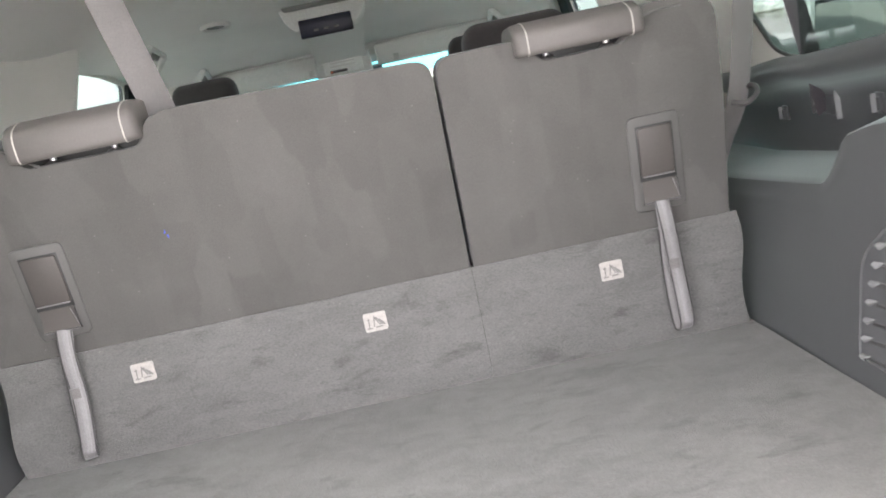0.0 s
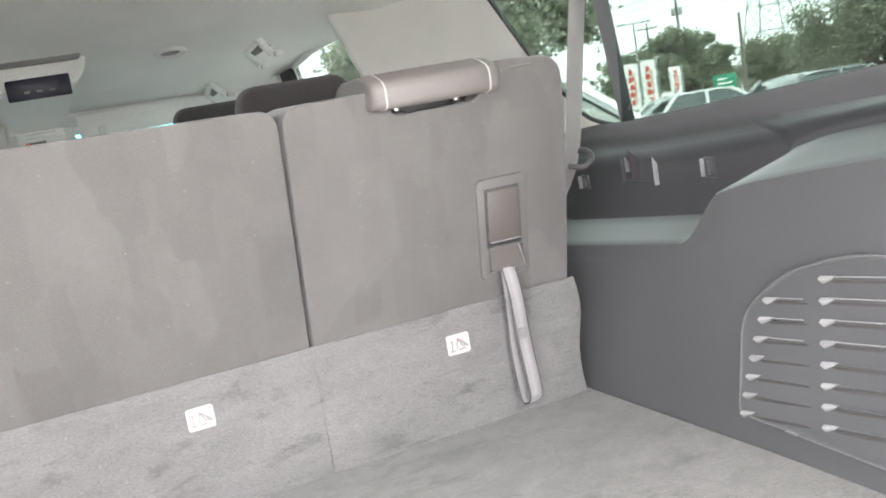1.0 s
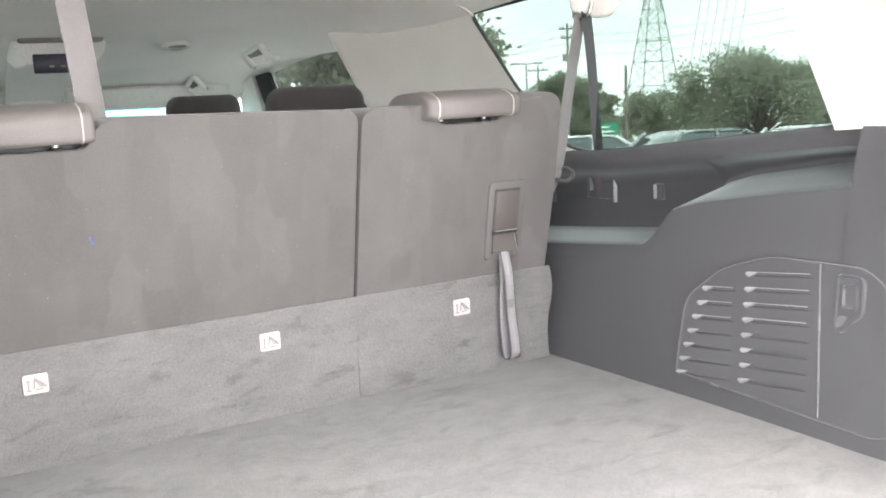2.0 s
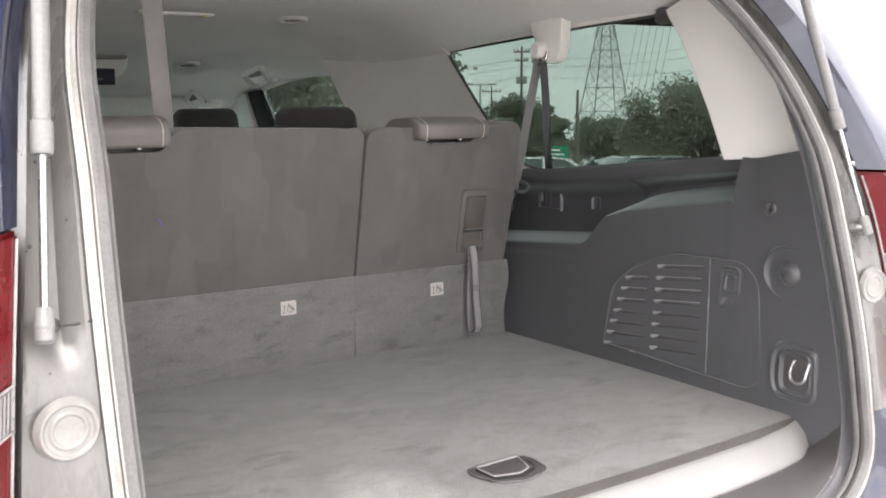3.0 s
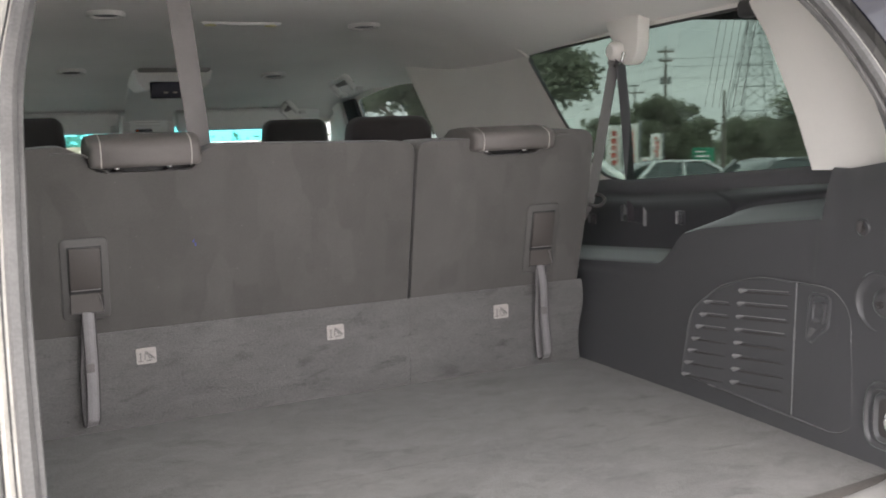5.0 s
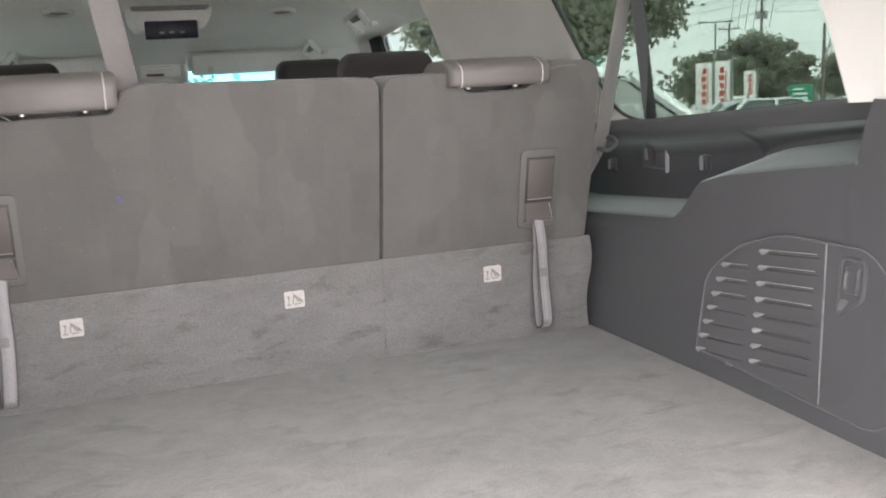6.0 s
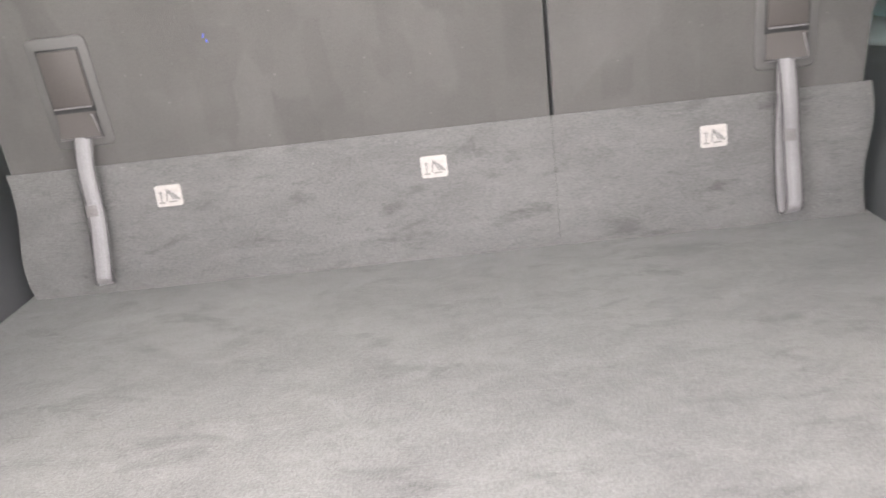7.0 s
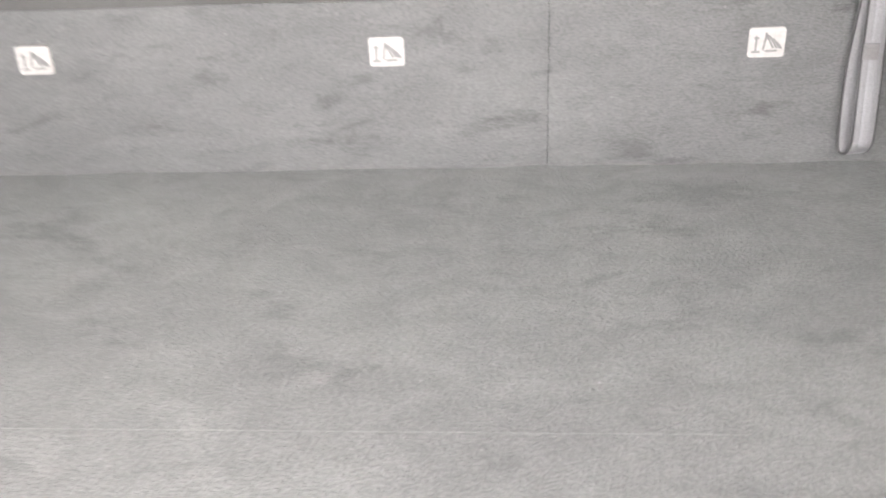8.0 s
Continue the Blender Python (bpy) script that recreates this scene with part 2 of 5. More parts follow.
CLEARLENS = material("clear_lamp_plastic", (0.21, 0.20, 0.20), 0.15, spots=0.25, scale=70, grain=0.1, grain_scale=160, bump=0.08, coat=0.5, stretch=(1, 1, .3))
WHITE = material("white_label", (0.52, 0.485, 0.46), 0.6, spots=0.05, scale=60, bump=0)
GREYINK = material("grey_print", (0.25, 0.24, 0.23), 0.7, bump=0)
SCREEN = material("dark_screen", (0.014, 0.015, 0.035), 0.4, spots=0.1, bump=0)
QGLASS = pane_material("green_privacy_glass", (0.325, 0.376, 0.352))
DOORGLASS = pane_material("door_privacy_glass", (0.44, 0.49, 0.475))
CLEARGLASS = pane_material("clear_glass", (0.95, 0.98, 0.965))
SHADEBAND = pane_material("cyan_shade_band", (0.36, 0.84, 0.85))
ASPHALT = material("pale_concrete_paving", (0.5, 0.492, 0.475), 0.9, spots=0.2, scale=0.3, grain=0.3, grain_scale=60, bump=0.4)
def leaf_material(name, colour, through_leaf=0.45):
    """Leaves that let part of the light through."""
    m = bpy.data.materials.new(name)
    m.use_nodes = True
    n, l = m.node_tree.nodes, m.node_tree.links
    n.clear()
    o, mixer, d, t = n.new("ShaderNodeOutputMaterial"), n.new("ShaderNodeMixShader"), n.new("ShaderNodeBsdfDiffuse"), n.new("ShaderNodeBsdfTranslucent")
    g, r, tone = n.new("ShaderNodeNewGeometry"), n.new("ShaderNodeMapRange"), n.new("ShaderNodeVectorMath")
    tone.operation = "SCALE"
    tone.inputs[0].default_value = colour
    r.inputs["To Min"].default_value, r.inputs["To Max"].default_value = 0.65, 1.35
    mixer.inputs[0].default_value = through_leaf
    l.new(g.outputs["Random Per Island"], r.inputs["Value"])
    l.new(r.outputs[0], tone.inputs["Scale"])
    l.new(tone.outputs["Vector"], d.inputs["Color"])
    l.new(tone.outputs["Vector"], t.inputs["Color"])
    l.new(d.outputs[0], mixer.inputs[1])
    l.new(t.outputs[0], mixer.inputs[2])
    l.new(mixer.outputs[0], o.inputs["Surface"])
    return m


LEAF = leaf_material("tree_leaves", (0.31, 0.325, 0.255))
BARK = material("bark", (0.12, 0.1, 0.085), 0.9, spots=0.3, scale=3, grain=0.3, grain_scale=30, bump=0.4)
HEDGE = leaf_material("hedge_leaves", (0.26, 0.34, 0.06))
GALV = material("galvanised_steel", (0.3, 0.31, 0.31), 0.5, metal=0.6, spots=0.1, bump=0)
POLEWOOD = material("weathered_pole_wood", (0.16, 0.14, 0.125), 0.9, spots=0.2, scale=2, bump=0.2)
CONCRETE = material("pale_concrete", (0.4, 0.39, 0.37), 0.9, spots=0.15, scale=1, grain=0.2, grain_scale=40, bump=0.3)
STUCCO = material("white_stucco", (0.75, 0.74, 0.72), 0.9, spots=0.06, scale=1, grain=0.1, grain_scale=30, bump=0.2)
ROOFTILE = material("brown_roof", (0.3, 0.2, 0.15), 0.8, spots=0.2, scale=2, bump=0.2)
WHITEPAINT = material("white_car_paint", (0.75, 0.76, 0.77), 0.25, spots=0.03, bump=0, coat=1.0)
GREYPAINT = material("grey_car_paint", (0.18, 0.19, 0.2), 0.25, metal=0.4, spots=0.03, bump=0, coat=1.0)
BLACKPAINT = material("black_car_paint", (0.015, 0.015, 0.017), 0.25, spots=0.03, bump=0, coat=1.0)
CARGLASS = material("dark_car_glass", (0.04, 0.055, 0.055), 0.08, spots=0.03, bump=0, coat=1.0)
SIGNWHITE = material("white_sign", (0.8, 0.78, 0.76), 0.5, spots=0.04, scale=2, bump=0)
SIGNRED = material("red_lettering", (0.5, 0.06, 0.04), 0.5, bump=0)
SIGNGREEN = material("green_road_sign", (0.02, 0.22, 0.13), 0.5, bump=0)


# ---------------------------------------------------------------- shapes
def part(name, bm, mat, parent=None, label="", smooth=True, kind="", recalc=True):
    """Links a bmesh as one mesh object, under a thing or a part if one is given."""
    me = bpy.data.meshes.new(name)
    if recalc:
        bmesh.ops.recalc_face_normals(bm, faces=bm.faces[:])
    bm.to_mesh(me)
    bm.free()
    for i, mm in enumerate(mat if isinstance(mat, (list, tuple)) else [mat]):
        me.materials.append(mm)
    if smooth:
        me.shade_smooth()
        me.set_sharp_from_angle(angle=radians(40))
    ob = new(name, me)
    if parent:
        ob.parent = parent
    return tagged(ob, label=label, kind=kind)


def thing(name, label, category, group="", kind="", at=(0, 0, 0)):
    ob = new(name)
    ob.empty_display_size = 0.05
    ob.location = at
    return tagged(ob, label, category, group, kind)


def bevel(bm, size, seg=2, limit=30):
    edges = [ed for ed in bm.edges if len(ed.link_faces) == 2 and ed.calc_face_angle(0) > radians(limit)]
    if size and edges:
        bmesh.ops.bevel(bm, geom=edges, offset=size, segments=seg, profile=0.5, affect="EDGES", clamp_overlap=True)
    return bm


def block(x0, x1, y0, y1, z0, z1, r=0.0, seg=2):
    bm = bmesh.new()
    bmesh.ops.create_cube(bm, size=1)
    for v in bm.verts:
        v.co = (x0 + (v.co.x + 0.5) * (x1 - x0), y0 + (v.co.y + 0.5) * (y1 - y0), z0 + (v.co.z + 0.5) * (z1 - z0))
    return bevel(bm, r, seg)


def rounded(points, r, n=4):
    """A closed outline with its corners rounded; r is one radius or one for each corner."""
    out, count = [], len(points)
    for i in range(count):
        p0, p, p1 = (Vector(points[k % count]) for k in (i - 1, i, i + 1))
        rad = r[i] if isinstance(r, (list, tuple)) else r
        d0, d1 = p0 - p, p1 - p
        cut = min(rad, d0.length * 0.45, d1.length * 0.45)
        if cut < 1e-5:
            out.append(p.copy())
            continue
        s0, s1 = p + d0.normalized() * cut, p + d1.normalized() * cut
        for k in range(n + 1):
            u = k / n
            out.append(s0 * (1 - u) ** 2 + p * 2 * u * (1 - u) + s1 * u * u)
    return [(q.x, q.y) for q in out]


def prism(outline, axis, a, b, r=0.0, seg=2):
    """A flat outline pulled along an axis from a to b. axis x: (y, z); y: (x, z); z: (x, y)."""
    place = {"x": lambda p, d: (d, p[0], p[1]), "y": lambda p, d: (p[0], d, p[1]), "z": lambda p, d: (p[0], p[1], d)}[axis]
    bm = bmesh.new()
    lo, hi = [bm.verts.new(place(p, a)) for p in outline], [bm.verts.new(place(p, b)) for p in outline]
    bm.faces.new(lo)
    bm.faces.new(hi)
    for i in range(len(outline)):
        k = (i + 1) % len(outline)
        bm.faces.new((lo[i], lo[k], hi[k], hi[i]))
    bmesh.ops.recalc_face_normals(bm, faces=bm.faces[:])
    return bevel(bm, r, seg, 50)


def sheet(rows, closed=False, thick=0.0):
    """A skin over rows of points, of equal length; thick gives it a back, on the side away from the loading edge."""
    bm = bmesh.new()
    grid = [[bm.verts.new(p) for p in row] for row in rows]
    n = len(grid[0])

    def skin(g, flip=False):
        for i in range(len(g) - 1):
            for k in range(n if closed else n - 1):
                quad = (g[i][k], g[i][(k + 1) % n], g[i + 1][(k + 1) % n], g[i + 1][k])
                bm.faces.new(quad[::-1] if flip else quad)

    skin(grid)
    if thick:
        bm.normal_update()
        away = sum(f.normal.dot(f.calc_center_median() - Vector((0, -2, 1.35))) * f.calc_area() for f in bm.faces)
        off = thick if away > 0 else -thick
        rear = [[bm.verts.new(v.co + v.normal * off) for v in row] for row in grid]
        skin(rear, True)
        for a, b in ((grid[0], rear[0]), (rear[-1], grid[-1])):
            for k in range(n if closed else n - 1):
                bm.faces.new((a[k], b[k], b[(k + 1) % n], a[(k + 1) % n]))
        if not closed:
            for k, flip in ((0, False), (n - 1, True)):
                for i in range(len(grid) - 1):
                    quad = (grid[i][k], grid[i + 1][k], rear[i + 1][k], rear[i][k])
                    bm.faces.new(quad[::-1] if flip else quad)
    return bm


def smooth_line(points, per=6):
    """A smooth line through points."""
    p = [Vector(q) for q in points]
    p = [p[0] * 2 - p[1]] + p + [p[-1] * 2 - p[-2]]
    out = []
    for i in range(1, len(p) - 2):
        for k in range(per):
            u = k / per
            out.append(0.5 * ((2 * p[i]) + (p[i + 1] - p[i - 1]) * u + (2 * p[i - 1] - 5 * p[i] + 4 * p[i + 1] - p[i + 2]) * u * u
                              + (3 * p[i] - p[i - 1] - 3 * p[i + 1] + p[i + 2]) * u ** 3))
    return out + [p[-2]]


def tube(points, radius, seg=10, closed=False, caps=True):
    """A round bar along a line; radius is one number or one for each point."""
    pts = [Vector(p) for p in points]
    rings, up = [], None
    for i, p in enumerate(pts):
        if closed:
            d = pts[(i + 1) % len(pts)] - pts[i - 1]
        else:
            d = pts[min(i + 1, len(pts) - 1)] - pts[max(i - 1, 0)]
        d.normalize()
        if up is None:
            up = Vector((0, 0, 1)) if abs(d.z) < 0.9 else Vector((1, 0, 0))
        side = d.cross(up).normalized()
        up = side.cross(d).normalized()
        r = radius[i] if isinstance(radius, (list, tuple)) else radius
        rings.append([p + (side * math.cos(2 * math.pi * k / seg) + up * math.sin(2 * math.pi * k / seg)) * r for k in range(seg)])
    if closed:
        rings.append(rings[0])
    bm = sheet(rings, closed=True)
    if closed:
        bmesh.ops.remove_doubles(bm, verts=bm.verts[:], dist=1e-5)
    elif caps:
        bm.verts.ensure_lookup_table()
        bm.faces.new(bm.verts[:seg])
        bm.faces.new(bm.verts[-seg:])
    return bm


def ribbon(points, across, width, thick):
    """A flat band along a line, across gives the way of its width."""
    pts, ac = [Vector(p) for p in points], Vector(across).normalized()
    rings = []
    for i, p in enumerate(pts):
        d = (pts[min(i + 1, len(pts) - 1)] - pts[max(i - 1, 0)]).normalized()
        w = (ac - d * ac.dot(d)).normalized()
        n = d.cross(w)
        h, t = w * width / 2, n * thick / 2
        e = w * min(thick, width / 4)
        rings.append([p - h, p - h + e + t, p - h * 0.4 + t * 1.25, p + h * 0.4 + t * 1.25, p + h - e + t, p + h, p + h - e - t, p - h + e - t])
    bm = sheet(rings, closed=True)
    bm.verts.ensure_lookup_table()
    bm.faces.new(bm.verts[:8])
    bm.faces.new(bm.verts[-8:])
    return bm


def turned(profile, seg=24, axis="x", at=(0, 0, 0)):
    """A turned shape: profile of (radius, height) about an axis."""
    rows = []
    for r, h in profile:
        ring = []
        for k in range(seg):
            c, s = r * math.cos(2 * math.pi * k / seg), r * math.sin(2 * math.pi * k / seg)
            ring.append({"x": (h, c, s), "y": (c, h, s), "z": (c, s, h)}[axis])
        rows.append([Vector(q) + Vector(at) for q in ring])
    bm = sheet(rows, closed=True)
    bm.verts.ensure_lookup_table()
    for vs in (bm.verts[:seg], bm.verts[-seg:]):
        if profile[0 if vs[0].index == 0 else -1][0] > 1e-4:
            bm.faces.new(vs)
    bmesh.ops.remove_doubles(bm, verts=bm.verts[:], dist=1e-6)
    return bm


def merge(*bms):
    out = bmesh.new()
    for b in bms:
        me = bpy.data.meshes.new("join")
        b.to_mesh(me)
        b.free()
        out.from_mesh(me)
        bpy.data.meshes.remove(me)
    return out


def shift(bm, m):
    bmesh.ops.transform(bm, matrix=m, verts=bm.verts[:])
    return bm


def lerp(table, x):
    """The value at x on a line through pairs."""
    xs, ys = zip(*table)
    return float(np.interp(x, xs, ys))


FLOOR = 0.88

# ---------------------------------------------------------------- the tailgate opening
HALF = [(0, -1.045, .788), (.30, -1.03, .789), (.45, -1.01, .792), (.560, -.987, .806), (.618, -.972, .85), (.637, -.958, .935), (.647, -.920, 1.095),
        (.651, -.874, 1.26), (.650, -.836, 1.38), (.643, -.766, 1.53), (.604, -.694, 1.655), (.515, -.643, 1.728), (.3, -.62, 1.748), (0, -.615, 1.752)]
RIGHT = smooth_line(HALF, 5)
LOOP = RIGHT + [Vector((-p.x, p.y, p.z)) for p in reversed(RIGHT[1:-1])]


def outward(off, dy):
    """The opening's edge moved outward and back."""
    out, n = [], len(LOOP)
    for i, p in enumerate(LOOP):
        d = LOOP[(i + 1) % n] - LOOP[i - 1]
        nrm = Vector((d.z, 0, -d.x)).normalized()
        out.append(p + nrm * off + Vector((0, dy, 0)))
    return out


def ring(steps):
    rows = [outward(o, d) for o, d in steps]
    return sheet(rows, closed=True)


def open_y(z):
    return lerp(sorted((p.z, p.y) for p in RIGHT), z)


def open_x(z):
    return lerp(sorted((p.z, p.x) for p in RIGHT if p.z > 0.9), z)


def seal(off, dy):
    """The rubber seal's line, which stands behind and inside the trim's edge at the sides and top."""
    rows = []
    for i, p in enumerate(LOOP):
        inward = lerp([(.80, -.008), (.86, .0), (.94, .022), (1.04, .040), (1.38, .050), (1.6, .060), (1.75, .04)], p.z)
        behind = lerp([(.80, .03), (.86, .035), (.94, .045), (1.04, .06), (1.38, .066), (1.6, .043), (1.75, .02)], p.z)
        n = len(LOOP)
        d = LOOP[(i + 1) % n] - LOOP[i - 1]
        nrm = Vector((d.z, 0, -d.x)).normalized()
        rows.append(p + nrm * (off - inward) + Vector((0, dy - behind, 0)))
    return rows


def seal_x(z):
    return lerp(sorted((p.z, p.x) for p in seal(0, 0)[:len(RIGHT)] if p.z > .93), z)


def flange_x(z):
    return lerp(sorted((p.z, p.x) for p in seal(.032, 0)[2:len(RIGHT)] if p.z < .96), z)


def seal_y(z):
    return lerp(sorted((p.z, p.y) for p in seal(0, 0)[:len(RIGHT)]), z)


suv = thing("suv", "dark blue sport utility vehicle with open tailgate seen from behind", "car")
part("weatherstrip", tube(seal(0.012, -0.006), 0.0105, 8, closed=True), SEALRUBBER, suv, "grey dusty rubber seal round the tailgate opening")
part("seal_lip", tube(seal(0.0, 0.006), 0.005, 6, closed=True), SEALRUBBER, suv)
part("trim_return", sheet([outward(0.0, 0.0), outward(0.001, -.004)] + [[a.lerp(b, f) + Vector((0, 0, 0)) for a, b in zip(outward(0.004, -.006), seal(0.006, 0.004))] for f in (0, .33, .66, 1)], closed=True), BLACK, suv)
# Lighter bead puts the highlight of the trim's edge into colour.
part("trim_bead", tube(outward(0.0, 0.001), .0026, 6, closed=True), EDGE, suv, "moulding edge of the inner trim in a lighter highlight grey")
part("flange_groove", tube(seal(0.0215, -0.0165), .0011, 5, closed=True), RUBBER, suv)
part("flange_groove", tube(seal(0.0315, -0.0045), .0011, 5, closed=True), RUBBER, suv)
part("jamb_flange", sheet([seal(0.010, 0.0), seal(0.014, -0.012), seal(0.020, -0.016), seal(0.024, -0.012), seal(0.026, -0.004), seal(0.032, -0.003)], closed=True), FLANGE, suv, "dusty metal flange of the tailgate opening")

# jamb, tail lamps and corner panels: rows of (z, inner edge x, outer x, rear y)
CORNER = [(.66, .772, .955, -1.02), (.80, .76, .957, -1.015), (.93, .742, .955, -1.0), (1.05, .732, .952, -.988), (1.17, .720, .945, -.972), (1.26, .709, .93, -.952),
          (1.34, .697, .905, -.928), (1.45, .680, .895, -.878), (1.56, .658, .89, -.815), (1.66, .622, .865, -.75), (1.74, .55, .82, -.70), (1.80, .42, .74, -.67)]


def corner(z, k):
    table = [(c[0], c[k]) for c in CORNER]
    return sum(lerp(table, z + d) for d in (-.08, -.06, -.04, -.02, 0, .02, .04, .06, .08)) / 9 - (lerp([(1.34, .042), (1.75, .025)], z) if k == 3 else 0)


def fold(z):
    """How far the corner's inner edge turns into the jamb: not at all below the lamp."""
    return lerp([(.90, .004), (.94, .04)], z)


def corner_row(z, s, inset=0.0, u0=0.0, u1=1.0, n=12):
    """A level line over the car's rear corner: inner edge, rear face, round the side; u runs from 0 to 1 on it."""
    xi, xo, y = corner(z, 1), corner(z, 2), corner(z, 3)
    base = [(xi, y + fold(z) * 1.1), (xi + .022, y + fold(z) * .2), (xi + .032, y), (xi + (xo - xi) * .35, y + .004), (xi + (xo - xi) * .62, y + .018), (xi + (xo - xi) * .84, y + .055), (xo - .008, y + .12), (xo, y + .22)]
    line = smooth_line([(px, py, z) for px, py in base], 6)
    out = []
    for k in range(n + 1):
        f = (u0 + (u1 - u0) * k / n) * (len(line) - 1)
        i = min(int(f), len(line) - 2)
        p = line[i].lerp(line[i + 1], f - i)
        out.append(Vector((s * p.x * 1.0, p.y + inset, p.z)))
    return out


def steps(a, b, n):
    return [a + (b - a) * i / n for i in range(n + 1)]


def jamb_at(s, x, z, out):
    """A pose on the jamb's face, its y axis pointing inwards."""
    x0, y0 = seal_x(max(z, .94)) + .030, seal_y(max(z, .80)) - .003
    if z < .94:
        x0 = min(x0, flange_x(z) - .002)
    x1, y1 = corner(z, 1), corner(z, 3) + fold(z) * .9
    f = (x - x0) / (x1 - x0)
    return pose(s * x, y0 + (y1 - y0) * f - out, z, 0, 0, math.degrees(math.atan(s * (y1 - y0) / (x1 - x0))))


for s in (1, -1):
    # jamb channel between the seal and the lamp
    rows = []
    for z in steps(.70, 1.73, 36):
        xs, ys = seal_x(max(z, .94)), seal_y(max(z, .80))
        x0, y0 = xs + .030, ys - .003
        if z < .94:
            x0 = min(x0, flange_x(z) - .002)
        x1, y1 = corner(z, 1), corner(z, 3) + fold(z) * .9
        deep = lerp([(1.19, 0), (1.235, .03), (1.7, .034)], z)
        w = x1 - x0
        rows.append([(s * x0, y0, z), (s * (x0 + .10 * w), y0 - .001, z), (s * (x0 + .2 * w), y0 - .004 + deep * .4, z), (s * (x0 + .36 * w), y0 * .64 + y1 * .36 + deep, z),
                     (s * (x0 + .62 * w), y0 * .38 + y1 * .62 + deep, z), (s * (x0 + .84 * w), y1 + .008 + deep * .5, z), (s * (x1 - .008), y1 + .006, z), (s * (x1 - .004), y1 + .03, z), (s * (x1 - .002), y1 + .05, z)])
    part("tailgate_jamb", sheet(rows[8:], thick=0.004), JAMB, suv, "dusty painted body jamb beside the opening")
    part("lower_jamb", sheet(rows[:9], thick=0.004), PAINT, suv, "dark blue painted lower corner of the opening")
    # round plug pressed into the jamb
    zc = 1.144
    part("jamb_plug", turned([(.0, .0008), (.018, .0008), (.0200, -.0022), (.0225, -.0022), (.0245, .0012), (.029, .0016), (.0315, -.0030), (.0345, -.0030), (.0375, .004), (.040, .012)], 32, "y"), PLUG, suv,
         "round pressed plug in the body jamb").matrix_basis = jamb_at(s, .672, zc, .0085) @ Matrix.Diagonal((.84, .55, .84, 1))
    part("panel_joint", tube([(s * .668, -.927, 1.237), (s * .659, -.9265, 1.238), (s * .651, -.9395, 1.241), (s * .640, -.9445, 1.243), (s * .635, -.9495, 1.245)], .0012, 5), RUBBER, suv)
    # tail lamp
    LENS = .46 if s > 0 else .285
    lamp = part("tail_lamp", sheet([corner_row(z, s, 0.012, 0, 1) for z in steps(.93, 1.338, 16)], thick=0.02), DARKRED, suv, "tall red tail lamp with a clear band")
    part("red_lens", sheet([corner_row(z, s, 0.0, 0.0, LENS, 8) for z in steps(1.196, 1.334, 6)], thick=0.006), DARKRED, lamp)
    part("red_lens", sheet([corner_row(z, s, -0.004, LENS, 1.0, 10) for z in steps(1.196, 1.318, 6)], thick=0.006), RED, lamp)
    part("red_lens", sheet([corner_row(z, s, 0.0, 0.0, LENS, 8) for z in steps(.934, 1.150, 8)], thick=0.006), DARKRED, lamp)
    part("red_lens", sheet([corner_row(z, s, -0.004, LENS, 1.0, 10) for z in steps(.95, 1.150, 8)], thick=0.006), RED, lamp)
    part("clear_lens", sheet([corner_row(z, s, -0.003, 0.0, 1.0, 16) for z in steps(1.152, 1.194, 4)], thick=0.006), CLEARLENS, lamp, "clear ribbed reversing lens")
    for u in steps(.02, .98, 32):
        part("lens_rib", tube([corner_row(z, s, -0.0062, u, u, 1)[0] for z in (1.154, 1.173, 1.192)], .0011, 5), CLEARLENS, lamp)
    for z in (1.163, 1.183):
        part("lens_rib", tube(corner_row(z, s, -0.0058, .0, 1, 24), .0009, 5), CLEARLENS, lamp)
    for z in (1.195, 1.151):
        part("lens_joint", tube(corner_row(z, s, -0.005, .0, 1, 24), .0014, 6), GRIPEDGE, lamp)
    part("lens_border", tube([corner_row(z, s, -0.003, .006, .006, 1)[0] for z in steps(.936, 1.332, 16)], .0016, 6), GRIPEDGE, lamp, "thin pale moulding along the lamp's inner edge")
    part("lens_border", tube([corner_row(z, s, -0.0025, LENS, LENS, 1)[0] for z in steps(.94, 1.148, 10)], .0022, 6), RED, lamp)
    if s < 0:
        # orange L-shaped bars over the left lamp's red lens
        for z0, z1 in ((1.206, 1.285), (.96, 1.138)):
            part("light_guide", sheet([corner_row(z, s, -0.0056, 0.30, 0.332, 4) for z in steps(z0, z1, 8)], thick=0.002), ORANGE, lamp)
            part("light_guide", sheet([corner_row(z, s, -0.0054, 0.332, 0.41, 6) for z in steps(z0, z0 + .010, 2)], thick=0.002), ORANGE, lamp)
    # chips in the jamb's paint
    for x, z, r in ((.668, 1.405, .0022), (.686, 1.322, .0026), (.690, 1.318, .0016), (.646, 1.345, .0014), (.690, 1.235, .0022), (.683, 1.20, .0014), (.700, 1.15, .0012)):
        part("paint_chip", turned([(0, -.0004), (r * .8, -.0004), (r, .0004)], 9, "y"), RUBBER, suv).matrix_basis = jamb_at(s, x, z, lerp([(1.19, .004), (1.235, -.010), (1.4, -.012)], z))
    # painted pillar above and panel below the lamp
    part("rear_pillar", sheet([corner_row(z, s, 0.0) for z in steps(1.343, 1.79, 40)], thick=0.004), PAINT, suv, "glossy dark blue rear roof pillar")
    part("rear_corner_panel", sheet([corner_row(z, s, 0.0) for z in steps(.70, .925, 6)], thick=0.012), PAINT, suv)
